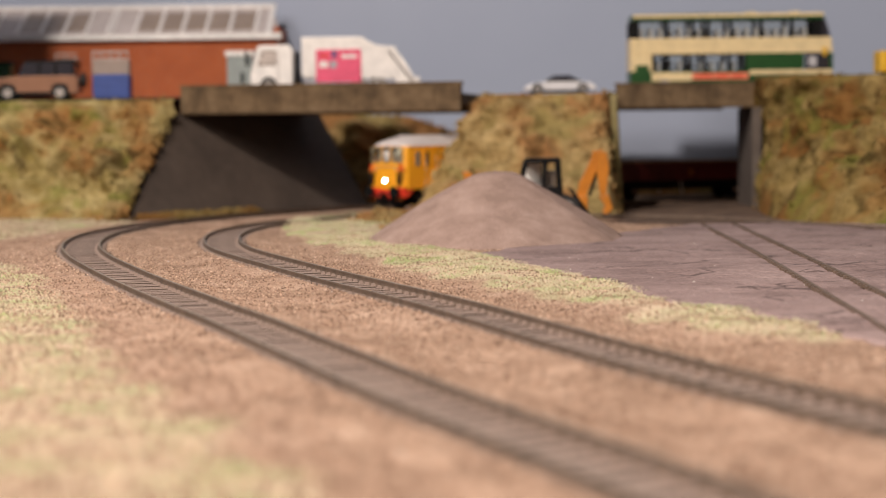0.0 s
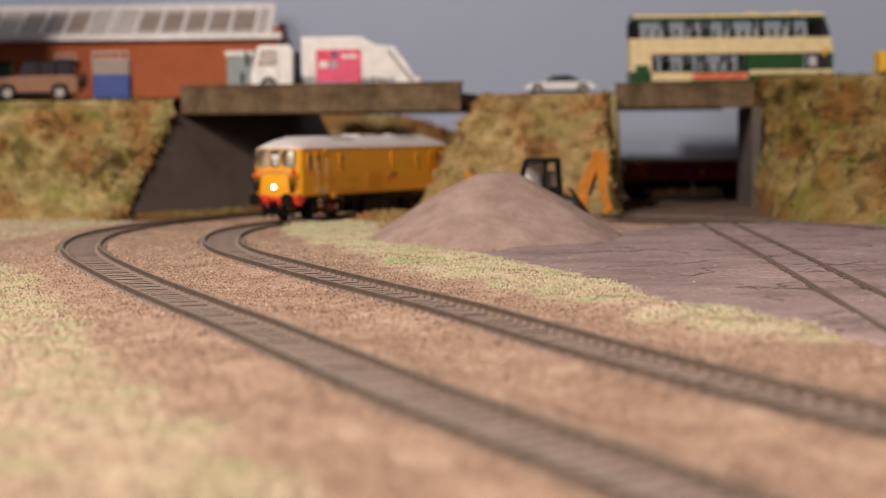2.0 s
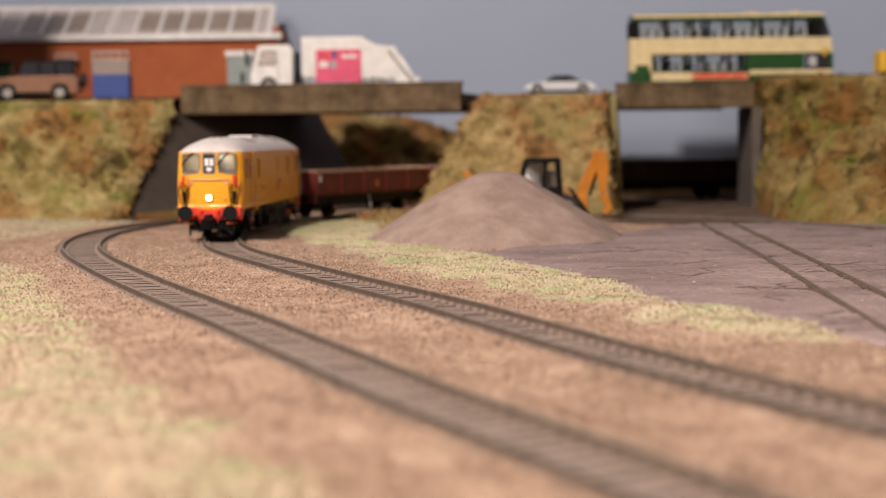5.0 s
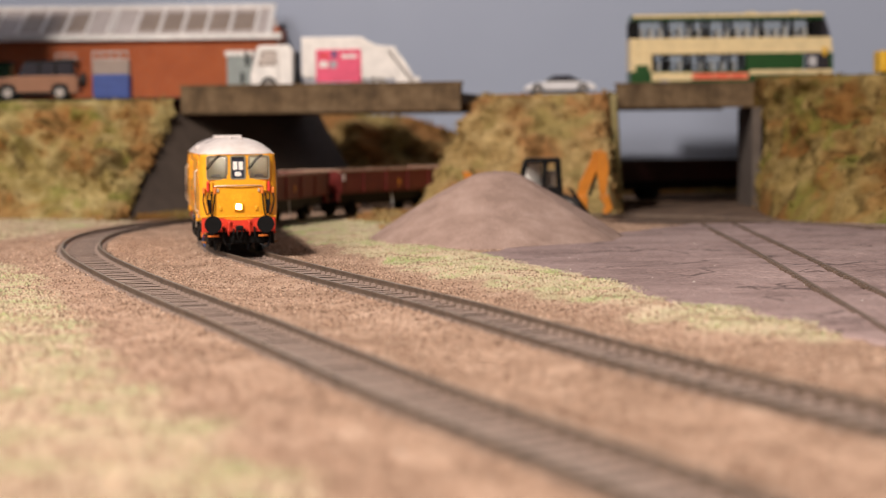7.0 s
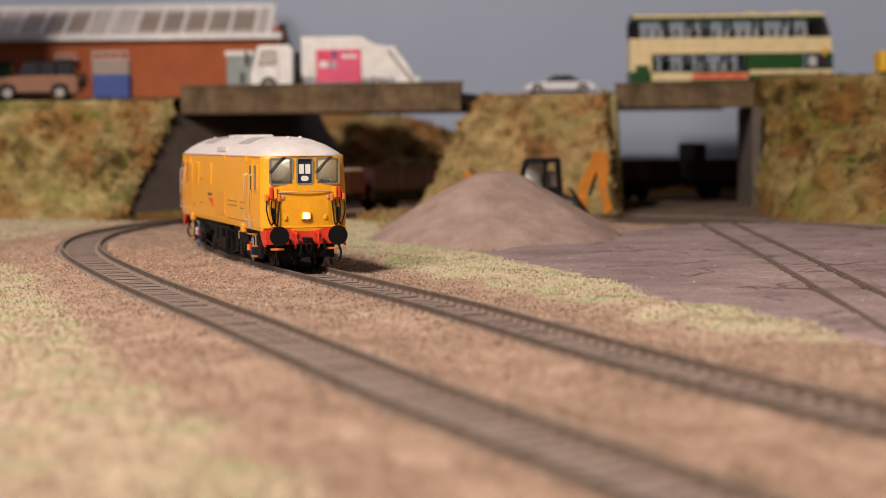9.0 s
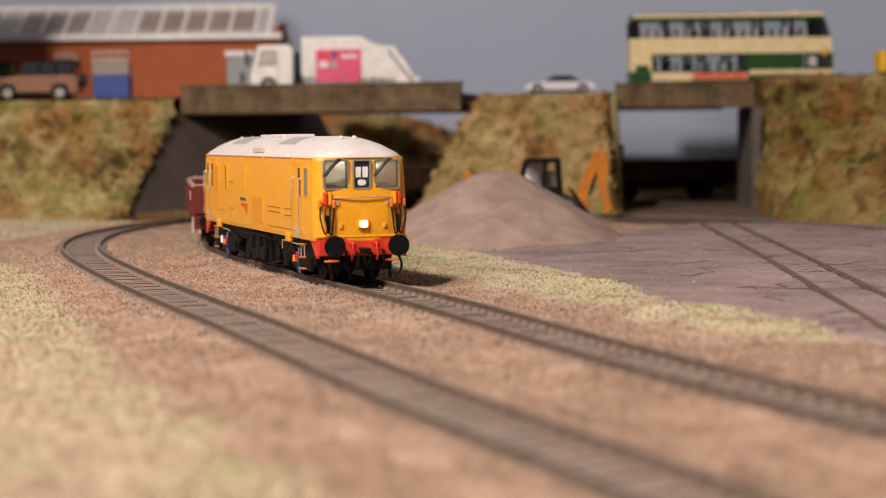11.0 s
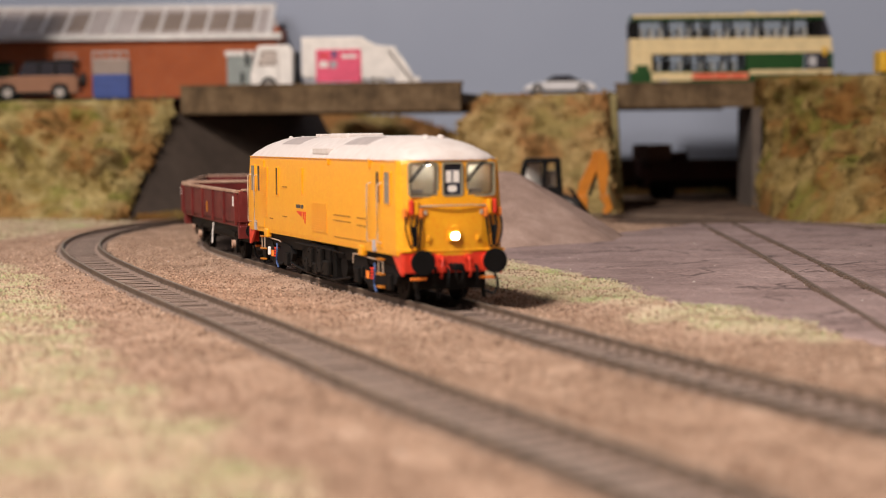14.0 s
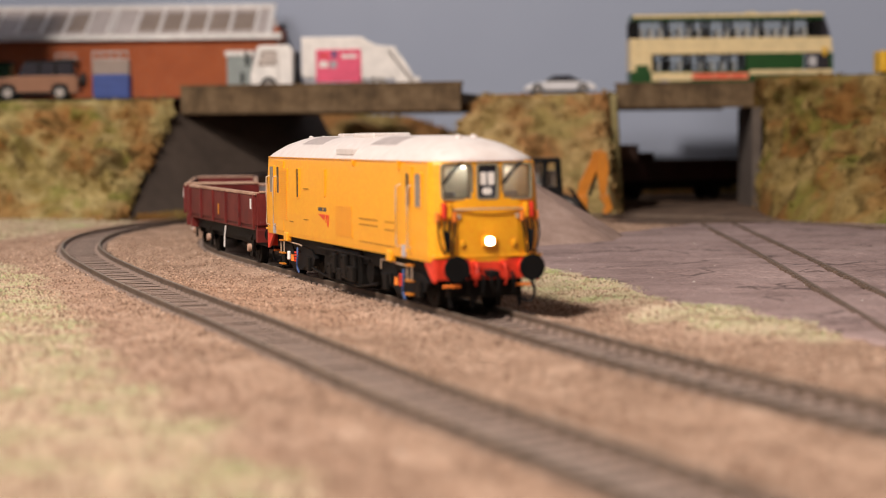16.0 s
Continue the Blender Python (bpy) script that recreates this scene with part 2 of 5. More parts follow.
def mesh_of(name, bm, material, smooth=False):
    bmesh.ops.scale(bm, vec=(MM, MM, MM), verts=bm.verts)
    bmesh.ops.recalc_face_normals(bm, faces=bm.faces)
    me = bpy.data.meshes.new(name)
    bm.to_mesh(me)
    bm.free()
    for m in material if isinstance(material, (list, tuple)) else [material]:
        me.materials.append(m)
    if smooth:
        for p in me.polygons:
            p.use_smooth = True
    return me


def part(name, bm, material, parent=None, label="", m=None, smooth=False):
    ob = new(name, bm if isinstance(bm, bpy.types.Mesh) else mesh_of(name, bm, material, smooth))
    if parent:
        ob.parent = parent
    if m is not None:
        ob.matrix_basis = m
    return tagged(ob, label)


def thing(name, label, category, m=None, group="", kind=""):
    ob = new(name)
    ob.empty_display_size = 0.01
    if m is not None:
        ob.matrix_basis = m
    return tagged(ob, label, category, group, kind)


def box(x0, x1, y0, y1, z0, z1, bevel=0.0, bm=None, taper=None):
    bm = bm or bmesh.new()
    v = []
    for z in (z0, z1):
        t = taper if taper and z == z1 else 0
        for x, y in ((x0 + t, y0 + t), (x1 - t, y0 + t), (x1 - t, y1 - t), (x0 + t, y1 - t)):
            v.append(bm.verts.new((x, y, z)))
    fs = [bm.faces.new([v[i] for i in q]) for q in ((3, 2, 1, 0), (4, 5, 6, 7), (0, 1, 5, 4), (1, 2, 6, 5), (2, 3, 7, 6), (3, 0, 4, 7))]
    if bevel:
        es = {e for f in fs for e in f.edges}
        bmesh.ops.bevel(bm, geom=list(es), offset=bevel, segments=2, affect="EDGES", profile=0.5)
    return bm


def prism(outline, a, b, axis="y", bevel=0.0, bm=None):
    """An outline of (u, z) pulled from a to b along y (u is x) or along x (u is y)."""
    bm = bm or bmesh.new()
    put = (lambda u, z, d: (u, d, z)) if axis == "y" else ((lambda u, z, d: (d, u, z)) if axis == "x" else (lambda u, z, d: (u, z, d)))
    lo = [bm.verts.new(put(u, z, a)) for u, z in outline]
    hi = [bm.verts.new(put(u, z, b)) for u, z in outline]
    n = len(outline)
    fs = [bm.faces.new(lo), bm.faces.new(hi[::-1])]
    for i in range(n):
        fs.append(bm.faces.new((lo[i], hi[i], hi[(i + 1) % n], lo[(i + 1) % n])))
    if bevel:
        es = {e for f in fs[:2] for e in f.edges}
        bmesh.ops.bevel(bm, geom=list(es), offset=bevel, segments=2, affect="EDGES", profile=0.5)
    return bm


def cyl(c, r, length, axis="y", seg=20, r2=None, bm=None):
    """A drum centred at c, along an axis."""
    bm = bm or bmesh.new()
    m = {"x": Matrix.Rotation(math.pi / 2, 4, "Y"), "y": Matrix.Rotation(-math.pi / 2, 4, "X"), "z": Matrix.Identity(4)}[axis]
    bmesh.ops.create_cone(bm, cap_ends=True, segments=seg, radius1=r, radius2=r if r2 is None else r2, depth=length, matrix=Matrix.Translation(c) @ m)
    return bm


def tube(points, r, seg=6, bm=None):
    """A round bar or hose along points."""
    bm = bm or bmesh.new()
    pts = [Vector(p) for p in points]
    rings = []
    for i, p in enumerate(pts):
        d = (pts[min(i + 1, len(pts) - 1)] - pts[max(i - 1, 0)]).normalized()
        q = d.to_track_quat("Z", "Y")
        rings.append([bm.verts.new(p + q @ Vector((r * math.cos(a), r * math.sin(a), 0))) for a in [k * math.tau / seg for k in range(seg)]])
    for a, b in zip(rings, rings[1:]):
        for k in range(seg):
            bm.faces.new((a[k], a[(k + 1) % seg], b[(k + 1) % seg], b[k]))
    bm.faces.new(rings[0][::-1])
    bm.faces.new(rings[-1])
    return bm


def curve(points, n=6):
    """A smooth run through points."""
    p = [Vector(q) for q in points]
    p = [2 * p[0] - p[1]] + p + [2 * p[-1] - p[-2]]
    out = []
    for i in range(1, len(p) - 2):
        for k in range(n):
            t = k / n
            a, b, c, d = p[i - 1:i + 3]
            out.append(0.5 * (2 * b + (c - a) * t + (2 * a - 5 * b + 4 * c - d) * t * t + (3 * b - a - 3 * c + d) * t ** 3))
    return out + [p[-2]]


def rounded(w, h, r, n=4, cx=0.0, cz=0.0):
    """The outline of a rectangle with round corners."""
    out = []
    for sx, sz, a0 in ((1, 1, 0), (-1, 1, 90), (-1, -1, 180), (1, -1, 270)):
        for k in range(n + 1):
            a = radians(a0 + 90 * k / n)
            out.append((cx + sx * (w / 2 - r) + r * math.cos(a), cz + sz * (h / 2 - r) + r * math.sin(a)))
    return out


def ring_frame(w, h, r, border, a, b, axis, cx=0.0, cz=0.0):
    """A window surround: a band between two rounded outlines, from a to b along the axis."""
    bm = bmesh.new()
    put = (lambda u, z, d: (u, d, z)) if axis == "y" else (lambda u, z, d: (d, u, z))
    o = rounded(w, h, r, 3, cx, cz)
    i = rounded(w - 2 * border, h - 2 * border, max(r - border, 0.05), 3, cx, cz)
    L = [[bm.verts.new(put(u, z, d)) for u, z in ol] for ol in (o, i) for d in (a, b)]
    n = len(o)
    for k in range(n):
        j = (k + 1) % n
        for p, q in ((0, 1), (1, 3), (3, 2), (2, 0)):
            bm.faces.new((L[p][k], L[p][j], L[q][j], L[q][k]))
    return bm


# ---- the line of the track: a heading that turns with the length run, from the near end to the far one ----
BENDS = [21, 10, -11, 37, 62, 2, -78, 27, 17, 9, 180, 110, 212, 276, 157, 128, 179, 222]


def lay_line():
    x, y, th, s, out = 154.62, 147.78, -1.2043, 0.0, []
    while s < 2900:
        out.append((s, x, y, th))
        i = min(s / 80, len(BENDS) - 1.001)
        k = BENDS[int(i)] + (BENDS[int(i) + 1] - BENDS[int(i)]) * (i - int(i))
        if s > 1360:
            k = 198
        x, y, th, s = x - 5 * math.cos(th), y - 5 * math.sin(th), th - k * 1e-5 * 5, s + 5
    return np.array(out)


LINE = lay_line()


def on_line(s, off=0.0):
    """The point at length s, off mm to the outside of the bend, and the heading of travel."""
    if s < 0:
        x, y, th = LINE[0][1] - s * math.cos(LINE[0][3]), LINE[0][2] - s * math.sin(LINE[0][3]), LINE[0][3]
    else:
        x, y, th = (float(np.interp(s, LINE[:, 0], LINE[:, k])) for k in (1, 2, 3))
    return x + off * math.sin(th), y - off * math.cos(th), th


RAIL_Z = 0.9     # top of the rails
SLEEPER_Z = -1.5  # top of the sleepers


def spacing(s):
    """From the inner track to the outer one, at length s."""
    return float(np.interp(s, [0, 200, 350, 500, 650, 800, 900, 1000, 1100, 1250, 1400], [69, 65.5, 66, 70.5, 69.2, 67, 69, 70.4, 73.6, 77, 78]))




def inside(poly, x, y):
    c = False
    for i in range(len(poly)):
        (x1, y1), (x2, y2) = poly[i], poly[i - 1]
        if (y1 > y) != (y2 > y) and x < (x2 - x1) * (y - y1) / (y2 - y1) + x1:
            c = not c
    return c


GRASS_NEAR = [(-191, 850), (-160, 771), (-112, 597), (-81, 475), (-52, 393), (-33, 336), (-19, 292), (0, 230), (20, 100), (-600, 100), (-600, 880)]
GRASS_BACK = [(-700, 1420), (-305, 1400), (-264, 1390), (-190, 1366), (-202, 1231), (-231, 1114), (-237, 1056), (-700, 1000)]
GRASS_STRIP = [(-97, 1235), (-68, 1315), (-20, 1370), (20, 1330), (-20, 1176), (-24, 987), (9, 888), (47, 756), (66, 671), (72, 605), (90, 574), (104, 523), (94, 499), (76, 512), (65, 543), (53, 607), (22, 665), (3, 733), (-36, 875), (-62, 969), (-92, 1118)]
YARD_EDGE = [(9, 871), (30, 911), (95, 1044), (143, 1130), (330, 1130), (330, 420), (150, 400), (109, 485), (96, 546), (72, 603), (46, 742)]


def n2(x, y, s, seed=0.0):
    return noise.noise(Vector((x / s, y / s, seed)))


def overgrown(x, y):
    jx, jy = x + 9 * n2(x, y, 22, 3.1) + 4 * n2(x, y, 7, 1.2), y + 22 * n2(x, y, 25, 7.7)
    return inside(GRASS_NEAR, jx, jy) or inside(GRASS_BACK, jx, jy) or inside(GRASS_STRIP, jx, jy)


def ground_z(x, y):
    z = -2.3 + 0.5 * n2(x, y, 60) + 0.25 * n2(x, y, 14, 4.0)
    if -110 < x < 110 and 480 < y < 1380:
        k = sum(inside(GRASS_STRIP, x + a, y + b) for a, b in ((0, 0), (5, 0), (-5, 0), (0, 12), (0, -12))) / 5
        if k:
            z += k * (1.1 + 2.6 * max(0.0, n2(x, y, 26, 5) + 0.15))
    return z


# ---- ground, backdrop, yard ----
def grid_sheet(name, xs, ys, height, material, mask=None, smooth=True):
    nx, ny = len(xs), len(ys)
    verts = [(x * MM, y * MM, height(x, y) * MM) for y in ys for x in xs]
    faces = [(j * nx + i, j * nx + i + 1, (j + 1) * nx + i + 1, (j + 1) * nx + i) for j in range(ny - 1) for i in range(nx - 1)]
    me = bpy.data.meshes.new(name)
    me.from_pydata(verts, [], faces)
    me.materials.append(material)
    if mask:
        a = me.attributes.new("overgrown", "FLOAT", "POINT")
        a.data.foreach_set("value", [mask(x, y) for y in ys for x in xs])
    for p in me.polygons:
        p.use_smooth = smooth
    return new(name, me)


def steps(*runs):
    out = []
    for a, b, d in runs:
        out += list(np.arange(a, b, d))
    return [float(v) for v in out] + [float(runs[-1][1])]


def cover(x, y):
    k = 0
    for dx, dy in ((0, 0), (3, 0), (-3, 0), (0, 6), (0, -6)):
        k += overgrown(x + dx, y + dy)
    return 0.85 * k / 5


ground = grid_sheet("ground", steps((-900, -320, 40), (-320, 330, 3.4), (330, 900, 40)), steps((-400, 150, 30), (150, 620, 3.5), (620, 1420, 6), (1420, 1760, 25)), ground_z, EARTH, cover)
tagged(ground, "pinkish brown sieved earth with dead grass patches", "ground", kind="structure")

WALL_Y = 1692.0
part("backdrop", box(-1500, 1500, WALL_Y, WALL_Y + 12, -60, 900), WALLP)
tagged(bpy.data.objects["backdrop"], "plain blue-grey painted backboard behind the layout", "backdrop", kind="structure")


def yard_z(x, y):
    return -0.7 + 0.5 * n2(x, y, 70, 2) + 0.28 * n2(x, y * 0.5, 11, 5) - 0.8 * max(0.0, 1 - 14 * abs(n2(x * 0.5, y * 1.3, 42, 9) + 0.25 * n2(x, y, 9, 3)))


def make_yard():
    bm = bmesh.new()
    cell, ok = 2.2, {}
    for i in range(-5, 150):
        for j in range(180, 520):
            x, y = i * cell, j * cell
            if inside(YARD_EDGE, x + 5 * n2(x, y, 12, 9), y + 9 * n2(x, y, 15, 2)):
                ok[i, j] = bm.verts.new((x, y, yard_z(x, y)))
    for (i, j), v in ok.items():
        q = [ok.get(k) for k in ((i, j), (i + 1, j), (i + 1, j + 1), (i, j + 1))]
        if None not in q:
            bm.faces.new(q)
    rim = [e for e in bm.edges if len(e.link_faces) == 1]
    ex = bmesh.ops.extrude_edge_only(bm, edges=rim)
    for v in ex["geom"]:
        if isinstance(v, bmesh.types.BMVert):
            v.co.z = -3.6
    ob = part("yard_surface", bm, YARD, smooth=True)
    tagged(ob, "cracked mauve-grey hard standing beside the track", "yard", kind="structure")


make_yard()


# ---- tracks ----
def rail_mesh(off, side, s0, s1, step=6.0):
    """A rail with foot, web and head, swept along the line."""
    prof = [(-1.1, -2.5), (1.1, -2.5), (1.1, -2.1), (0.3, -1.8), (0.3, -0.8), (0.5, -0.65), (0.5, -0.08), (0.4, 0), (-0.4, 0), (-0.5, -0.08), (-0.5, -0.65), (-0.3, -0.8), (-0.3, -1.8), (-1.1, -2.1)]
    bm = bmesh.new()
    prev = None
    n = int((s1 - s0) / step)
    for k in range(n + 1):
        s = s0 + (s1 - s0) * k / n
        cur = []
        for u, z in prof:
            x, y, _ = on_line(s, off(s) + side + u)
            cur.append(bm.verts.new((x, y, RAIL_Z + z)))
        if prev:
            for i in range(len(prof)):
                j = (i + 1) % len(prof)
                f = bm.faces.new((prev[i], prev[j], cur[j], cur[i]))
                f.material_index = 1 if i == 7 else 0
        prev = cur
    return bm


def sleeper_mesh():
    """A sleeper with its four rail chairs."""
    bm = box(-16.2, 16.2, -1.75, 1.75, SLEEPER_Z - 1.6, SLEEPER_Z, 0.2)
    for c in (-8.75, 8.75):
        for o in (-1.75, 1.75):
            box(c + o - 0.75, c + o + 0.75, -1.05, 1.05, SLEEPER_Z, SLEEPER_Z + 0.95, bm=bm, taper=0.35)
    # tops and chairs stay pale; the other faces have shade painted in
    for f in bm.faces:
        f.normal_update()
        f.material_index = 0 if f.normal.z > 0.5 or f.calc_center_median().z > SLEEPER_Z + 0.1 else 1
    return mesh_of("sleeper", bm, [SLEEPER, SLEEPER_SIDE_SHADE])


SLEEPER_MESH = sleeper_mesh()


BED = ((-32, -3.4), (-24, -1.9), (-17.5, -1.05), (-12.2, -0.8), (-10.4, -2.5), (-6.5, -2.45), (6.5, -2.45), (10.4, -2.5), (12.2, -0.8), (17.5, -1.05), (24, -1.9), (32, -3.4))


def make_track(off, s0, s1, label):
    tr = thing("railway_track", label, "track", group="running lines")
    for side in (-8.75, 8.75):
        part("rail", rail_mesh(off, side, s0, s1), [RAIL, RAILTOP], tr, "rust-brown rail with a worn head")
    bm = bmesh.new()
    prev = None
    for k in range(int((s1 - s0) / 4) + 1):
        s = s0 + 4 * k
        cur = []
        for u, z in BED:
            edge = abs(u) > 11.5
            if abs(u) < 7:
                z += 0.6 * min(1.0, max(0.0, (500 - s) / 120))
            cur.append(bm.verts.new((*on_line(s, off(s) + u + (1.3 * n2(s, u, 9, 1) if edge else 0))[:2], z + (0.5 * n2(s, u, 7, 4) + 0.35 * n2(s, u, 40, 2) if edge else 0.35 * n2(s, u, 26, 8) + 0.2 * n2(s, u, 5, 3)))))
        if prev:
            for i in range(len(BED) - 1):
                f = bm.faces.new((prev[i], prev[i + 1], cur[i + 1], cur[i]))
                f.material_index = 1 if i in (0, 1, 2, 8, 9, 10) else 0
        prev = cur
    part("track_bed", bm, [SHADED_TRACKDIRT, EARTH], tr)
    return tr


TRACK_A = make_track(lambda s: 0.0, -150, 2300, "inner curving railway track with plastic sleepers")
TRACK_B = make_track(spacing, -150, 2300, "outer curving railway track with plastic sleepers")


def make_siding():
    sd = thing("yard_siding", "two rusty rails sunk in the grey yard", "track")
    for dx in (0.0, 18.0):
        pts = curve([(147 + dx, 1120, 0), (145 + dx, 1076, 0), (134 + dx * 0.95, 825, 0), (120 + dx, 586, 0), (108 + dx, 380, 0)], 10)
        bm = bmesh.new()
        prev = None
        for p in pts:
            cur = [bm.verts.new((p.x + u, p.y, z)) for u, z in ((-0.6, -1.2), (-0.6, 0.25), (0.6, 0.25), (0.6, -1.2))]
            if prev:
                for i in range(3):
                    bm.faces.new((prev[i], prev[i + 1], cur[i + 1], cur[i]))
            prev = cur
        part("rail", bm, RAIL, sd)
        gv = bmesh.new()
        prev = None
        for p in pts:
            w = 0.9 * n2(p.x, p.y, 18, 4)
            z = yard_z(p.x, p.y) + 0.12
            cur = [gv.verts.new((p.x - 0.8 - 0.5 * w - dx * 0.04, p.y, z)), gv.verts.new((p.x + 0.8 + 0.5 * w + dx * 0.04, p.y, z))]
            if prev:
                gv.faces.new((prev[0], prev[1], cur[1], cur[0]))
            prev = cur
        part("flangeway", gv, DARKSOIL, sd, "dark dirt-filled groove beside the rail")
        ch = bmesh.new()
        for a, b in zip(pts, pts[1:]):
            n = max(1, int((b - a).length / 6.5))
            for k in range(n):
                p = a.lerp(b, k / n)
                if 560 < p.y < 1060:
                    box(p.x - 1.7, p.x - 0.7, p.y - 1.5, p.y + 1.5, -1.2, 0.1, bm=ch)
        tagged(part("chair_strip", ch, RAIL, sd), kind="stuff")
    for dy in (0, 19):
        pts = curve([(60, 1265 + dy, 0), (156, 1190 + dy, 0), (181, 1145 + dy, 0), (208, 1095 + dy, 0), (240, 1030 + dy, 0), (300, 930 + dy, 0)], 8)
        part("rail", tube([(p.x, p.y, -0.2) for p in pts], 0.7), RAIL, sd)


make_siding()

# ---- embankments, bridges, abutments ----
ROAD_Z = 81.0


def bank(name, label, foot, crest, zfoot, ztop, back, seed, rough=7.0, nu=130, nv=46, flare=1.15, calm_end=False, turf=None):
    """A turf-covered bank lofted from a foot line to a crest line, then back along its top."""
    F, C = curve([(*p, 0) for p in foot], 20), curve([(*p, 0) for p in crest], 20)

    def pick(L, t):
        f = t * (len(L) - 1)
        i = min(int(f), len(L) - 2)
        return L[i].lerp(L[i + 1], f - i)

    verts, faces = [], []
    top_at = ztop if callable(ztop) else (lambda t: ztop)
    for i in range(nu + 1):
        t = i / nu
        zt = top_at(t)
        a, b = pick(F, t), pick(C, t)
        bow = min(1.0, 6 * (1 - t)) if calm_end else 1.0
        for j in range(nv + 9):
            if j <= nv:
                u = j / nv
                p = a.lerp(b, u ** (1 + (flare - 1) * bow))
                z = zfoot + (zt - zfoot) * (1 - (1 - u) ** (1 + 0.3 * bow))
                k = min(1, 4 * u, 6 * (1 - u) + 0.12)
            else:
                w = (j - nv) / 8
                p = b + Vector((0, back * w, 0))
                z, k = zt, 0.12
            d = 1.25 * rough * k * (1.7 * noise.noise(Vector((p.x / 34, z / 26 + seed, p.y / 40))) + 1.15 * noise.noise(Vector((p.x / 13, z / 11, seed + p.y / 13))) + 0.5 * noise.noise(Vector((p.x / 5, z / 5, seed * 2 + p.y / 5))))
            if calm_end:
                d *= min(1.0, 5 * (1 - t) + 0.12)
            nrm = (a - b).normalized() if (a - b).length > 1 else Vector((0, -1, 0))
            verts.append(((p.x + nrm.x * d) * MM, (p.y + nrm.y * d) * MM, (z + 0.3 * d) * MM))
    m = nv + 9
    for i in range(nu):
        for j in range(m - 1):
            faces.append((i * m + j, (i + 1) * m + j, (i + 1) * m + j + 1, i * m + j + 1))
    me = bpy.data.meshes.new(name)
    me.from_pydata(verts, [], faces)
    me.materials.append(turf or TURF)
    for p in me.polygons:
        p.use_smooth = True
    root = thing(name, label, "embankment")
    body = new("turf_slope", me)
    body.parent = root
    # clumps of foam and flock over the face
    rnd = random.Random(int(seed * 10))
    cv, cf = [], []
    for _ in range(900):
        i, j = rnd.randrange(nu), rnd.randrange(nv + 1)
        c = Vector(verts[i * m + j]) / MM + Vector((rnd.uniform(-3, 3), rnd.uniform(-2, 1), rnd.uniform(-2, 2)))
        r = rnd.uniform(0.4, 1.9)
        k = len(cv)
        for dx, dy, dz in ((1, 0, 0), (-1, 0, 0), (0, 1, 0), (0, -1, 0), (0, 0, 1), (0, 0, -1)):
            s = r * rnd.uniform(0.5, 1.3)
            cv.append(((c.x + dx * s + rnd.uniform(-.4, .4)) * MM, (c.y + dy * s) * MM, (c.z + dz * s + rnd.uniform(-.4, .4)) * MM))
        for a, b, d in ((0, 2, 4), (2, 1, 4), (1, 3, 4), (3, 0, 4), (2, 0, 5), (1, 2, 5), (3, 1, 5), (0, 3, 5)):
            cf.append((k + a, k + b, k + d))
    cm = bpy.data.meshes.new("turf_clumps")
    cm.from_pydata(cv, [], cf)
    cm.materials.append(turf or TURF)
    cl = new("turf_clumps", cm)
    cl.parent = root
    tagged(cl, kind="stuff")
    return root


LEFT_BANK = bank("left_embankment", "steep bank of brown and green scenic turf below the depot", [(-620, 1322), (-400, 1326), (-310, 1334), (-262, 1326), (-230, 1312), (-209, 1300)], [(-620, 1425), (-400, 1425), (-300, 1425), (-235, 1420), (-204, 1412), (-190, 1409)], -2, 79, 60, 1.3, rough=11, calm_end=True)
bank("centre_embankment", "turf-covered mound between the two bridges", [(0, 1352), (-26, 1326), (-24, 1296), (12, 1262), (60, 1246), (98, 1250), (111, 1266), (116, 1306), (119, 1386)], [(33, 1376), (29, 1373), (30, 1368), (38, 1362), (62, 1358), (102, 1360), (112, 1364), (115, 1372), (117, 1390)], -2, 79, 90, 4.4, rough=7, flare=0.62, turf=TURF_GOLD)
bank("right_embankment", "tall rough bank of brown and green scenic turf", [(238, 1560), (233, 1480), (226, 1405), (213, 1330), (205, 1200), (222, 1135), (262, 1085), (330, 1060), (620, 1050)], [(243, 1560), (238, 1490), (233, 1420), (256, 1372), (300, 1340), (360, 1320), (430, 1300), (640, 1290)], -2, 90, 70, 8.8, rough=12, turf=TURF_BROWN)
bank("back_embankment", "turf bank seen beneath the road bridge", [(-140, 1556), (-75, 1556), (-22, 1574), (20, 1596), (60, 1630)], [(-130, 1598), (-66, 1596), (-20, 1602), (20, 1622), (58, 1652)], -2, lambda t: 71 - 4 * min(1, t / 0.45) - 62 * max(0.0, t - 0.45) ** 1.05, 16, 2.2, rough=6, nu=70, turf=TURF_GOLD)
bank("rear_verge", "low dark weedy verge behind the far track", [(40, 1656), (200, 1658), (340, 1656)], [(40, 1676), (200, 1678), (340, 1676)], -2, 20, 12, 6.1, rough=4, nu=60, nv=14, turf=TURF_BROWN)


bank("abutment_verge", "low weedy verge along the foot of the abutment", [(-204, 1290), (-176, 1312), (-150, 1340), (-128, 1372)], [(-200, 1312), (-174, 1334), (-150, 1362), (-130, 1392)], -2.8, 0.6, 8, 9.4, rough=1.6, nu=70, nv=12, turf=TURF_BROWN)
bank("mound_apron", "low brown turf apron at the foot of the mound", [(-62, 1205), (-44, 1130), (-24, 1098), (2, 1090)], [(-44, 1300), (-30, 1262), (-6, 1190), (14, 1150)], -2.8, 3.0, 40, 5.7, rough=1.8, nu=80, nv=26, turf=TURF_GOLD)


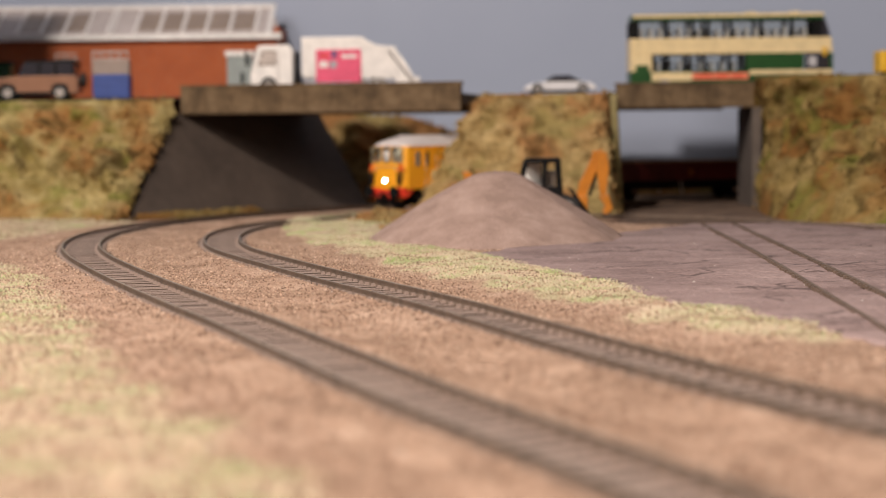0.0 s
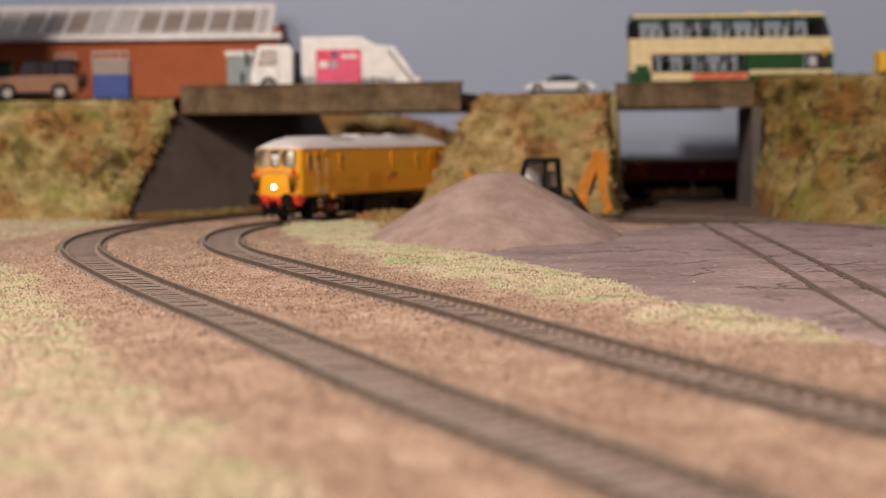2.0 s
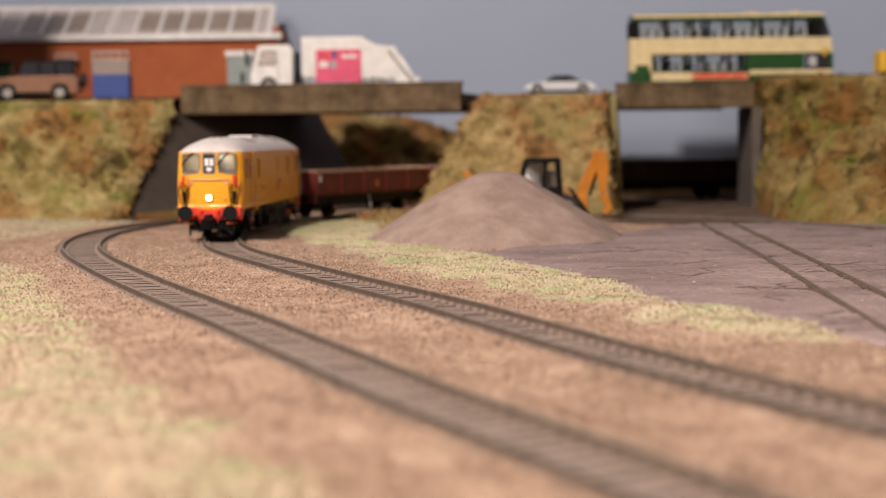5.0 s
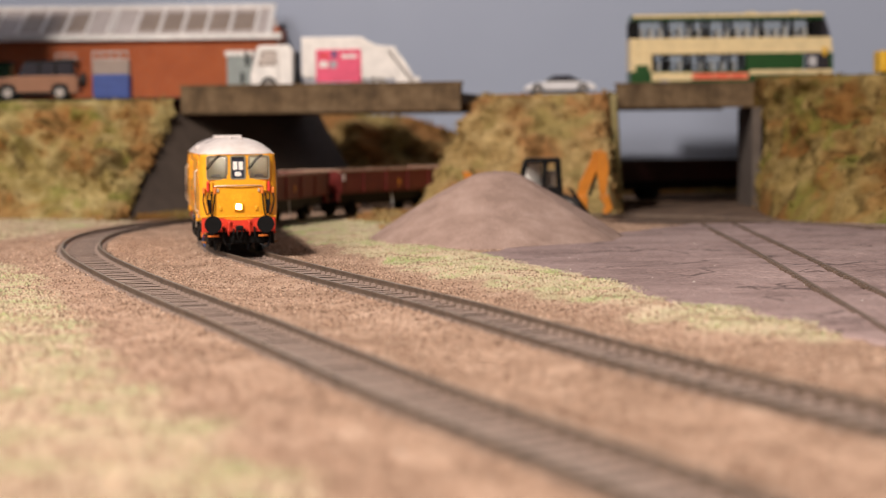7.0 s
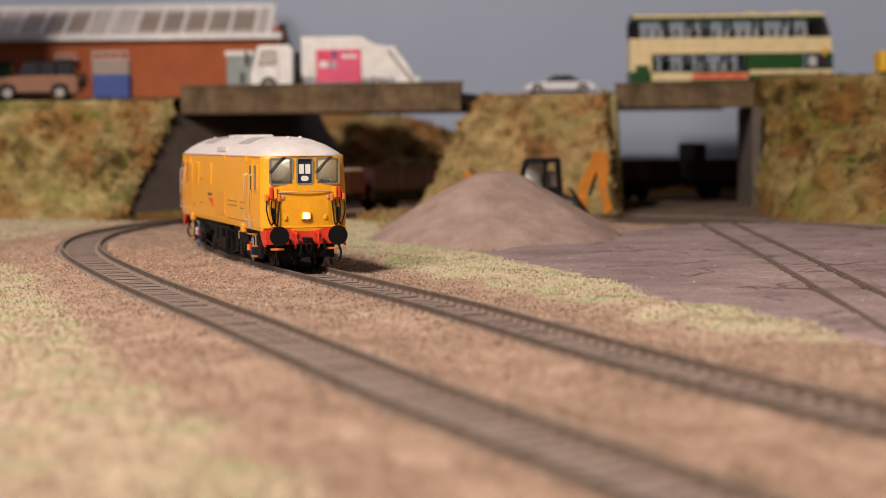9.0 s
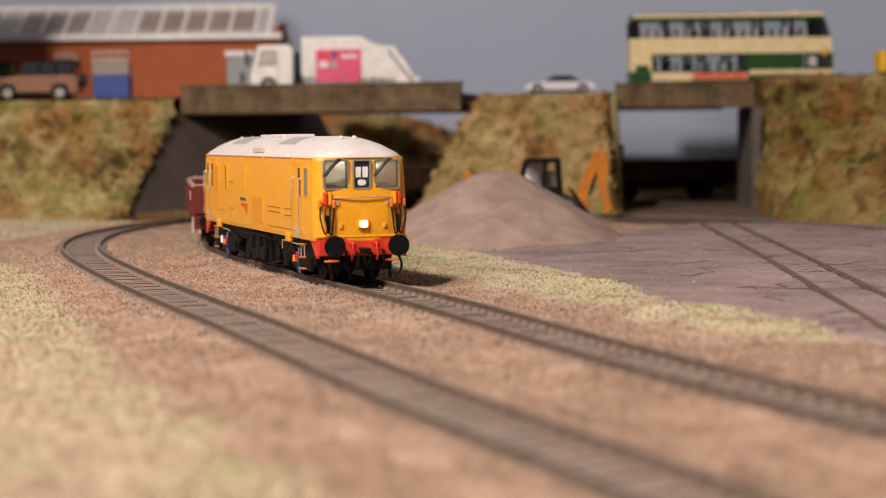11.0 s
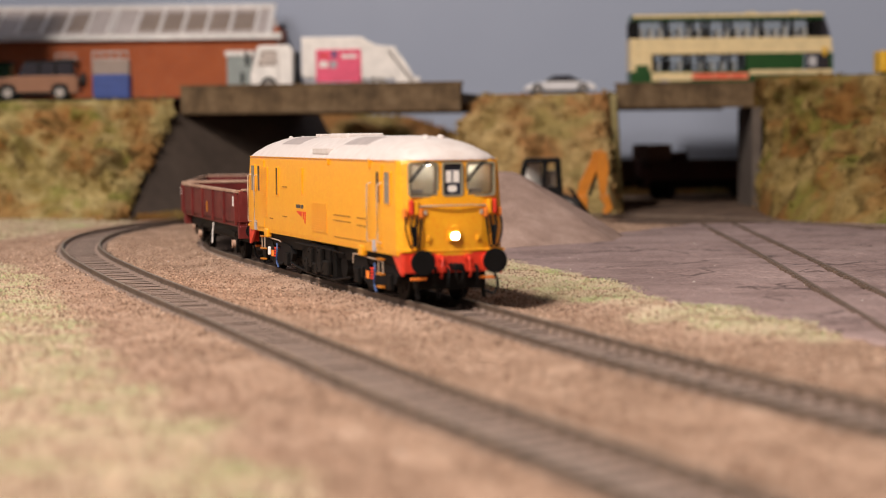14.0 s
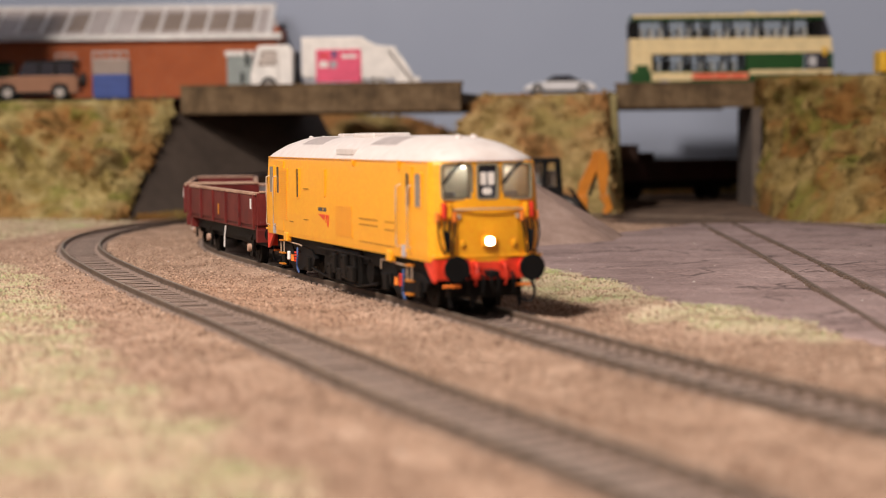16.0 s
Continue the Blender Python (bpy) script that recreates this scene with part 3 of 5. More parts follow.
def bridge(name, label, x0, x1, y0, y1, zb, zt, panels, skew=0.0):
    ox, oy = x0, y0
    x0, x1, y0, y1 = 0.0, x1 - ox, 0.0, y1 - oy
    br = thing(name, label, "bridge", at(ox, oy, 0, skew))
    top = zt
    w = (x1 - x0) / panels
    for yy, nm in ((y0, -1), (y1, 1)):
        zt = ROAD_Z if nm > 0 else top
        beam = part("beam", box(x0, x1, min(yy, yy - 6 * nm), max(yy, yy - 6 * nm), zb, zt - 1.6, 0.5), CONCRETE, br)
        part("coping", box(x0 - 0.8, x1 + 0.8, min(yy + 0.9 * nm, yy - 7 * nm), max(yy + 0.9 * nm, yy - 7 * nm), zt - 1.6, zt, 0.4), CONCRETE, br)
        if nm < 0:
            for k in range(panels):
                part("panel", box(x0 + w * k + 0.35, x0 + w * (k + 1) - 0.35, yy - 0.7, yy, zb + 1.2, zt - 2.2, 0.2), CONCRETE, br)
    part("deck", box(x0, x1, y0 + 6, y1 - 6, zb + 6, ROAD_Z - 0.5), CONCRETE, br)
    return br


bridge("road_bridge", "brown concrete road bridge over both running lines", -186, 17, 1411, 1540, 67.8, 88.6, 11, -10.5)
bridge("narrow_road_bridge", "short brown concrete road bridge over the yard line", 123.5, 221.0, 1400, 1560, 68.9, 86.8, 6)


def ragged_edge(root, a, b, across, n, seed, turf):
    """Tufts of flock that overlap a seam from a to b."""
    rnd = random.Random(seed)
    a, b, across = Vector(a), Vector(b), Vector(across)
    v, f = [], []
    for _ in range(n):
        u = rnd.random()
        c = a.lerp(b, u) + across * rnd.uniform(-1, 1) * rnd.random() * (0.35 + 0.9 * u) + Vector((rnd.uniform(-2, 2), rnd.uniform(-5, 0), rnd.uniform(-2, 2)))
        r = rnd.uniform(0.7, 2.6)
        k = len(v)
        for dx, dy, dz in ((1, 0, 0), (-1, 0, 0), (0, 1, 0), (0, -1, 0), (0, 0, 1), (0, 0, -1)):
            q = r * rnd.uniform(0.5, 1.4)
            v.append(((c.x + dx * q) * MM, (c.y + dy * q) * MM, (c.z + dz * q) * MM))
        for i, j, h in ((0, 2, 4), (2, 1, 4), (1, 3, 4), (3, 0, 4), (2, 0, 5), (1, 2, 5), (3, 1, 5), (0, 3, 5)):
            f.append((k + i, k + j, k + h))
    me = bpy.data.meshes.new("edge_turf")
    me.from_pydata(v, [], f)
    me.materials.append(turf)
    ob = new("edge_turf", me)
    ob.parent = root
    tagged(ob, kind="stuff")


ragged_edge(LEFT_BANK, (-192, 1404, 72), (-217, 1296, -1), (8, 4, 0), 1500, 31, TURF)


def make_end_board():
    eb = thing("end_board", "thin upright moss-stained card closing the mound by the bridge", "wall")
    part("board", prism([(118.5, -4), (124.6, -4), (120.6, 78.0), (116.5, 78.8)], 1357.2, 1470, "y", 0.4), MOSSY, eb)
    part("edge_strip", prism([(118.4, -4), (123.0, -4), (118.6, 77.4), (114.8, 78.0)], 1344, 1357, "y", 0.3), MOSSY, eb)


make_end_board()


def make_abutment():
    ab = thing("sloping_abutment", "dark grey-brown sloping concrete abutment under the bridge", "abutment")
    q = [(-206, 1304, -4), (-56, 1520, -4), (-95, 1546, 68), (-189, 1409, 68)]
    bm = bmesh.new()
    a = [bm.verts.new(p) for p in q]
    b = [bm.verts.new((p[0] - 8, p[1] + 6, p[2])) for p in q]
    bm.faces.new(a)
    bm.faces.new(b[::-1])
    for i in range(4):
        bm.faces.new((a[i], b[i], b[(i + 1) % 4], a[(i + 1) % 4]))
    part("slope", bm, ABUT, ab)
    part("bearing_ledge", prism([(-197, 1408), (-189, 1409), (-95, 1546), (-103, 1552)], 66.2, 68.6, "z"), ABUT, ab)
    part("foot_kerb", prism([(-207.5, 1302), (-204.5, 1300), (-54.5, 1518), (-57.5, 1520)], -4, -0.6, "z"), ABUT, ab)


make_abutment()
pier = thing("bridge_pier", "grey concrete pier wall holding the narrow bridge", "pier")
part("wall", box(220.6, 228, 1404, 1474, -4, 68.9, 0.4), PIER, pier)
part("nosing", box(219.8, 226.5, 1399.6, 1403.6, -4, 68.7, 0.5), PIER, pier)

# the parts reaching back to y 1612 are unseen, added to shade the wagons
part("road", box(222, 460, 1484, 1580, ROAD_Z - 0.45, ROAD_Z, bm=box(14, 129, 1484, 1612, ROAD_Z - 0.45, ROAD_Z, bm=box(129, 300, 1581, 1612, ROAD_Z - 0.45, ROAD_Z, bm=box(-700, -184, 1440, 1600, ROAD_Z - 0.45, ROAD_Z)))), ROADM)
tagged(bpy.data.objects["road"], "dark grey road over the bridges, with unseen strips added for shade", "road", kind="structure")


def make_pile():
    bm = bmesh.new()
    cx, cy, h = 27, 1012, 41.5
    rings = []
    for i in range(40):
        u = i / 39
        ring = []
        for k in range(110):
            a = k * math.tau / 110
            rr = 68 + 5 * n2(math.cos(a) * 3, math.sin(a) * 3, 1, 2)
            r = u * rr
            x, y = cx + r * math.cos(a) * 1.0, cy + r * math.sin(a) * 1.35
            # a heap at its angle of rest, rounded at the top, with a lower ridge
            z = h * (1 - u) ** 0.92 * (1 - 0.12 * math.exp(-(u / 0.12) ** 2)) - 3.2
            z += (1 - u) * (0.9 * n2(x, y, 26, 8) + 0.35 * n2(x, y, 9, 1)) + 0.18 * n2(x, y, 2.5, 3)
            ring.append(bm.verts.new((x, y, z)))
        rings.append(ring)
    for a, b in zip(rings, rings[1:]):
        for k in range(110):
            bm.faces.new((a[k], a[(k + 1) % 110], b[(k + 1) % 110], b[k]))
    bmesh.ops.remove_doubles(bm, verts=bm.verts, dist=0.05)
    ob = part("spoil_heap", bm, PILE, smooth=True)
    tagged(ob, "smooth conical heap of mauve-brown spoil on the yard", "heap")


make_pile()


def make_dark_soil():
    """Dark brown soil on the way through the narrow bridge."""
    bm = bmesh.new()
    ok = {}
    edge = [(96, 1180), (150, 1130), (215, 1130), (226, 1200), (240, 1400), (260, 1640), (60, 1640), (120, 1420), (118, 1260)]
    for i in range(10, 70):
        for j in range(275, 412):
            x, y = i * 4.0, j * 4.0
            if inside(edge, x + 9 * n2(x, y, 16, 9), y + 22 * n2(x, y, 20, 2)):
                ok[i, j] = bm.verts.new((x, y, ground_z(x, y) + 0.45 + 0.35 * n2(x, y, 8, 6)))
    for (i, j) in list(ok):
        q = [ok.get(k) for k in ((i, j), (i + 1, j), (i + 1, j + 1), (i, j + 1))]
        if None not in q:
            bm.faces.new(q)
    tagged(part("dark_soil", bm, DARKSOIL, smooth=True), "dark brown soil under the narrow bridge", "soil", kind="structure")


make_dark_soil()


# ---- locomotive ----
def body_ring(w, nose):
    """One level of the body in plan: straight sides, bowed ends, with stops at the window edges."""
    ys = [-w, -w * 0.985, -15.2, -13.2, -9, -4.9, -2.9, 0, 2.9, 4.9, 9, 13.2, 15.2, w * 0.985, w]
    front = []
    for y in ys:
        u = abs(y) / w
        front.append((nose - 3.0 * u ** 4 - 1.6 * u ** 16, y))
    return front + [(-x, y) for x, y in reversed(front)]


def make_loco():
    lo = thing("diesel_locomotive", "yellow model electro-diesel locomotive with a white roof", "locomotive")
    levels = [(15.5, 16.5, 101.6), (17.0, 16.7, 101.8), (24.0, 16.9, 101.9), (30.0, 16.8, 101.8), (33.6, 16.7, 101.5), (38.4, 16.5, 101.2), (43.2, 16.25, 100.9), (44.3, 16.1, 100.6)]
    bm = bmesh.new()
    R = [[bm.verts.new((x, y, z)) for x, y in body_ring(w, n)] for z, w, n in levels]
    n = len(R[0])
    for li in range(len(levels) - 1):
        z = levels[li][0]
        for k in range(n):
            if 33 < z < 43 and (k % 15 in (3, 4, 6, 7, 9, 10)):
                continue
            j = (k + 1) % n
            bm.faces.new((R[li][k], R[li][j], R[li + 1][j], R[li + 1][k]))
    bm.faces.new(R[0][::-1])
    bmesh.ops.recalc_face_normals(bm, faces=bm.faces)
    body = part("body", bm, YELLOW, lo)
    # roof: a low arch, falling to a dome at both ends
    bm = bmesh.new()
    rows = []
    for x, hgt, w, lip in ((101.4, 0.0, 15.2, 0), (101.0, 0.9, 15.7, 0), (99.0, 2.7, 16.2, 0), (95, 4.5, 16.5, 0), (88, 6.2, 16.6, 0), (78, 7.2, 16.6, 0), (66, 7.45, 16.6, 0), (0, 7.5, 16.6, 0)):
        rows.append((x, hgt, w))
    rows = rows + [(-x, h, w) for x, h, w in reversed(rows[:-1])]
    prev = None
    for x, hgt, w in rows:
        cur = []
        for k in range(21):
            u = -1 + 2 * k / 20
            bow = 4.6 * abs(u) ** 4 * max(0, (abs(x) - 90) / 11.4)
            cur.append(bm.verts.new((x - math.copysign(bow, x), u * w, 44.0 + hgt * (1 - abs(u) ** 2.3) ** 0.8 + 0.25)))
        if prev:
            for i in range(20):
                bm.faces.new((prev[i], prev[i + 1], cur[i + 1], cur[i]))
        prev = cur
    part("roof", bm, ROOF, lo, "dusty white arched roof", smooth=True)
    part("gutter", box(-95.5, 95.5, -16.55, 16.55, 43.9, 44.3, 0.1), YELLOW, lo)
    # raised roof hatch, grey panels, horns
    part("roof_hatch", box(-14, 10, -6.5, 6.5, 50.6, 52.6, 0.6), ROOF, lo)
    part("roof_edge_plate", box(-2, 18, -16.0, -13.4, 45.6, 47.6, 0.2), ROOF, lo)
    for x0, x1 in ((-62, -34), (24, 52)):
        for sy in (-1, 1):
            bm = bmesh.new()
            pv = None
            for k in range(6):
                u = 0.28 + 0.44 * k / 5
                z = 44.35 + 7.38 * (1 - u ** 2.3) ** 0.8
                cur = [bm.verts.new((x, sy * u * 16.6, z)) for x in (x0, x1)]
                if pv:
                    bm.faces.new((pv[0], pv[1], cur[1], cur[0]))
                pv = cur
            part("roof_panel", bm, ROOFGREY, lo, "grey roof grille panel")
    part("vent", box(-46, -39, -3, 3, 51.4, 52.5, 0.3), ROOF, lo)
    for x in (84, -84):
        bm = bmesh.new()
        for y in (-2.4, 2.4):
            cyl((x, y, 51.1), 0.8, 3.2, "x", 10, 0.4, bm)
            box(x - 0.4, x + 0.4, y - 0.3, y + 0.3, 49.5, 51, bm=bm)
        part("horn", bm, ROOF, lo)

    for e in (1, -1):
        end = Matrix.Rotation(0 if e > 0 else math.pi, 4, "Z")

        def put(name, bm, material, label="", smooth=False, parent=lo):
            bmesh.ops.transform(bm, matrix=end, verts=bm.verts)
            return part(name, bm, material, parent, label, smooth=smooth)

        # windows
        for yc, w in ((-9.05, 8.3), (0, 5.8), (9.05, 8.3)):
            bow = 3.0 * (abs(yc) / 16.5) ** 4
            x = 101.35 - bow
            win = put("windscreen", ring_frame(w + 1.0, 10.5, 1.1, 0.62, x - 1.4, x + 0.3, "x", yc, 38.4), plain_frame, "dull grey window surround")
            put("inner_rim", ring_frame(w - 0.1, 9.4, 1.2, 0.5, x - 1.5, x - 0.8, "x", yc, 38.4), STEEL, "bright metal window rim", parent=win)
            put("pane", box(x - 0.7, x - 0.5, yc - w / 2, yc + w / 2, 33.6, 43.2), GLASS if yc else NAVY, parent=win)
            if yc:
                wp = [(x + 0.7, yc + 1.4, 43.9), (x + 0.75, yc - 1.4, 41.2), (x + 0.55, yc - 4.1, 37.8)]
                put("wiper", tube(wp, 0.34, 5), BLACK, parent=win)
                put("wiper", tube([(p[0], p[1] - 0.9, p[2]) for p in wp], 0.2, 5), BLACK, parent=win)
            else:
                for o in (-1.25, 1.25):
                    put("blind", box(x - 0.48, x - 0.3, o - 0.95, o + 0.95, 37.4, 41.0), WHITE, "white route blind", parent=win)
                put("plate", prism(rounded(3.0, 2.0, 0.99, 5, 0, 35.6), x - 0.48, x - 0.3, "x"), WHITE, parent=win)
        # cab interior
        put("cab_wall", box(93.4, 94.0, -15.6, 15.6, 18, 44), CREAM, "cream cab bulkhead")
        put("cab_floor", box(94.2, 98, -15.4, 15.4, 26, 27), CREAM)
        put("seat", box(94.3, 96.0, -11.5, -7.5, 27, 35.4, 0.6), KICK)
        put("seat", box(94.3, 96.0, 7.5, 11.5, 27, 35.4, 0.6), KICK)
        put("desk", box(95.5, 98.3, -14.5, 14.5, 27, 33, 0.5), CREAM)
        # two glowing discs, added as fill for the cab interior
        put("cab_light", cyl((96.5, 8.0, 43.2), 0.5, 0.4, "z", 12), CABFILL)
        put("cab_light", cyl((97.5, -6.0, 42.7), 0.5, 0.5, "z", 12), CABFILL)
        # front: handrail, jumper cables, brackets, headlight
        put("front_handrail", tube([(100.4, -11.3, 30.2), (101.7, -10.5, 30.4), (102.6, -5, 30.6), (102.8, 0, 30.6), (102.6, 5, 30.6), (101.7, 10.5, 30.4), (100.4, 11.3, 30.2)], 0.28), STEEL)
        put("ledge", box(99.0, 101.9, -16.4, 16.4, 16.6, 17.4, 0.25), YELLOW)
        lampbox = put("headlight", box(101.0, 103.0, -1.95, 1.95, 19.8, 22.9, 0.4), YELLOW, "bright white headlight in a square case")
        put("lens", prism(rounded(2.2, 2.0, 0.6, 4, 0, 21.4), 102.9, 103.35, "x"), HEADLIGHT, parent=lampbox)
        for y in (-7.8, 7.8, -12.6, 12.6):
            put("marker_bracket", box(100.4, 102.3 - (abs(y) > 9) * 0.8, y - 0.6, y + 0.6, 19.8, 21.6, 0.3), YELLOW)
        for sy in (-1, 1):
            for k, (y, c) in enumerate(((15.0, ORANGE), (13.2, RED), (11.6, YELLOW), (10.3, ORANGE))):
                z0 = 26.5 if k in (0, 3) else 27.6
                z1 = 30.2 if k in (0, 3) else 32.8
                cable = put("jumper_socket", box(100.2 - 0.4 * (k == 0), 102.4 - 0.8 * (k == 0), sy * y - 0.6, sy * y + 0.6, z0 + 0.4, z1 - 0.4, 0.3), c, "orange jumper cable socket")
            for y0, y1, zb, z1 in ((15.0, 12.7, 18.2, 27.5), (13.2, 12.0, 18.6, 26.8), (11.6, 13.0, 20.2, 27.6), (10.3, 12.4, 17.9, 26.6)):
                pts = curve([(101.9, sy * y0, 27.4), (102.5, sy * (y0 + 0.3), 23.5), (102.7, sy * ((y0 + y1) / 2), zb), (102.5, sy * y1, zb + 1.6), (101.8, sy * (y1 + 0.4), 24.5)], 5)
                put("jumper_cable", tube(pts, 0.3, 6), BLACK, smooth=True)
            put("lamp_bracket", box(101.6, 102.2, sy * 8.9 - 0.5, sy * 8.9 + 0.5, 27.8, 29.2, 0.15), STEEL, "pale warning plate")
            # buffers
            buf = put("buffer", cyl((106.9, sy * 11.35, 13.9), 3.75, 0.9, "x", 28), BLACK, "black round buffer head")
            put("shank", cyl((104.2, sy * 11.35, 13.9), 1.7, 4.6, "x", 16), BLACK, parent=buf)
            put("shank_base", cyl((102.0, sy * 11.35, 13.9), 2.4, 1.0, "x", 16), RED, parent=buf)
        beam = put("buffer_beam", box(99.4, 101.6, -15.8, 15.8, 10.4, 16.6, 0.3), RED, "red buffer beam")
        for sy in (-1, 1):
            put("beam_gusset", prism([(100.4, 16.4), (100.4, 9.6), (97.6, 10.4), (90.6, 15.6)], sy * 15.6 - 0.4, sy * 15.6 + 0.4, "y"), RED, parent=beam)
            for y, z in ((4.3, 15.0), (6.6, 12.4), (2.4, 11.6)):
                put("pipe_cock", cyl((102.2, sy * y, z), 0.95, 1.3, "x", 12), RED, parent=beam)
                put("hose", tube(curve([(102.6, sy * y, z), (104.0, sy * y, z - 0.8), (104.0, sy * (y + 0.3), z - 4.5), (103.0, sy * (y + 0.2), z - 6.0)], 4), 0.45), RED if y == 4.3 else BLACK, parent=beam)
        put("coupling", box(101, 107, -1.6, 1.6, 11.2, 13.2, 0.4), BLACK)
        put("lower_valance", box(95, 99.5, -11.0, 11.0, 5.2, 10.4, 0.5), BLACK)
        put("lower_step", box(100.2, 101.6, -13.6, -8.4, 8.2, 9.0, 0.2), ORANGE)
        put("lower_step", box(100.2, 101.6, 8.4, 13.6, 8.2, 9.0, 0.2), ORANGE)
        for y in (-10.5, -4.0, 4.0, 10.5):
            put("guard_iron", prism([(96.5, 9), (98.2, 9), (99.2, 2.4), (98.4, 2.2)], y - 0.5, y + 0.5, "y"), BLACK)
        put("air_pipe", tube(curve([(101.8, -6.2, 10.2), (103.4, -6.6, 7.4), (103.0, -5.4, 4.6), (101.6, -3.8, 5.2)], 5), 0.42), BLACK)
        put("drawhook_shackle", tube(curve([(106, -0.9, 12.2), (107.2, -1.0, 9.5), (106.6, 0, 7.2), (107.2, 1.0, 9.5), (106, 0.9, 12.2)], 5), 0.36), DARK)
        put("brake_hose", tube(curve([(102, 12.6, 10.5), (104, 13.2, 7), (103.6, 12.0, 4), (102.5, 9.0, 5)], 5), 0.45), BLACK)

    # the two sides
    for sy in (-1, 1):
        def plate(name, x0, x1, z0, z1, proud, material, label="", parent=lo, r=0.3):
            y = sy * 16.75
            return part(name, prism(rounded(x1 - x0, z1 - z0, r, 2, (x0 + x1) / 2, (z0 + z1) / 2), y - sy * 0.7, y + sy * proud, "y"), material, parent, label)

        for xc in (88.9, 79.2, -79.2, -88.9):
            wdt = 5.2 if abs(xc) > 85 else 3.2
            w = plate("door_window", xc - wdt / 2, xc + wdt / 2, 31.0, 40.6, 0.3, SIDEGLASS if abs(xc) > 85 else GLASSD, "dull glazed cab side window")
            part("frame", ring_frame(wdt + 0.8, 10.4, 0.7, 0.45, sy * 16.2, sy * 17.05, "y", xc, 35.8), YELLOW, w)
        for xc in (-50.7, 50.7)[:1 if sy < 0 else 2]:
            w = plate("body_window", xc - 1.7, xc + 1.7, 30.0, 40.2, 0.12, GLASSD, "narrow dark body-side window")
            part("frame", ring_frame(4.2, 10.9, 0.6, 0.45, sy * 16.2, sy * 17.1, "y", xc, 35.1), YELLOW, w)
        for xd in (71.8, -71.8):
            s = 1 if xd > 0 else -1
            plate("cab_door", min(xd, xd + 11 * s), max(xd, xd + 11 * s), 17.2, 42.8, 0.14, YELLOW)
        for x in (70.6, 81.8, -83.0, -93.6):
            pts = [(x, sy * 16.6, 37.2), (x, sy * 17.9, 36.6), (x, sy * 18.0, 30), (x, sy * 18.0, 20), (x, sy * 17.9, 19.0), (x, sy * 16.6, 18.6)]
            part("handrail", tube(pts, 0.27), STEEL, lo, "pale steel handrail")
        for x in (74.5, -86):
            plate("kickplate", x - 1.8, x + 1.8, 15.8, 19.4, 0.22, KICK, "blue-grey kickplate")
        for x in (60, -68):
            part("bracket", box(x - 2.4, x + 2.4, sy * 16.4 - 1.0, sy * 16.4 + 1.0, 13.6, 17.0, 0.5), YELLOW, lo)
        plate("vertical_locker", -16.2, -13.4, 31.2, 40.6, 0.35, YELLOW)
        g = plate("grille", -1.2, 19.8, 18.6, 29.2, 0.12, YELLOW)
        for k in range(13):
            part("louvre", LOUVRE_WIDE, None, g, m=at(9.3, sy * 16.92, 19.3 + 0.78 * k))
        g = plate("grille", -77.4, -66.2, 21.0, 40.2, 0.12, YELLOW)
        for k in range(23):
            part("louvre", LOUVRE_SLIM, None, g, m=at(-71.8, sy * 16.92, 21.7 + 0.8 * k))
        for x0, n, z in ((28, 12, 25.4), (28, 12, 23.6), (56, 6, 25.4), (56, 6, 23.0), (-42, 4, 33.2), (-42, 4, 22.4), (-62, 3, 21.0)):
            bm = bmesh.new()
            for k in range(n):
                box(x0 + 1.7 * k, x0 + 1.7 * k + 1.1, sy * 16.9 - 0.2, sy * 16.9 + 0.08, z, z + 0.35, bm=bm)
            part("data_marks", bm, SHADEY, lo)
        part("seam", box(28, 66, sy * 16.85 - 0.1, sy * 16.85 + 0.1, 18.2, 18.4), SHADEY, lo)
        # emblem: a red triangle cut by pale stripes, below dark bars
        y0, y1 = sy * 16.85, sy * 17.02
        for tri in ([(-22.5, 25.2), (-14.0, 25.2), (-14.6, 23.2)], [(-13.2, 25.2), (-10.6, 25.2), (-12.4, 22.2)], [(-10.0, 25.2), (-8.6, 25.2), (-9.6, 21.0), (-11.0, 21.6)]):
            part("emblem", prism(tri, y0, y1, "y"), RED, lo, "red slanting stripes of a company emblem")
        for x0, x1 in ((-22.2, -17.0), (-15.6, -12.4)):
            part("emblem_bar", prism(rounded(x1 - x0, 1.25, 0.2, 2, (x0 + x1) / 2, 26.9), y0, y1, "y"), NAVY, lo)
        plate("cantrail_clip", 20, 21, 42.0, 44.0, 0.3, YELLOW)
        plate("lamp_iron", 69, 70.2, 41.6, 44.4, 0.4, YELLOW)

    # underframe
    part("underframe", box(-95, 95, -13.5, 13.5, 10.5, 15.7, 0.3), BLACK, lo)
    tank = part("equipment_box", box(-14, 20, -14.8, 14.8, 3.0, 14.5, 1.0), DARK, lo, "dark boxes of equipment between the bogies")
    for x in (-10, -2, 6, 14):
        for sy in (-1, 1):
            part("cover", box(x - 3.2, x + 3.2, sy * 15.0 - 0.5, sy * 15.0 + 0.5, 4.5 + 1.5 * (x in (-10, 14)), 13.2, 0.4), COVER if x in (-2, 6) else DARK, tank)
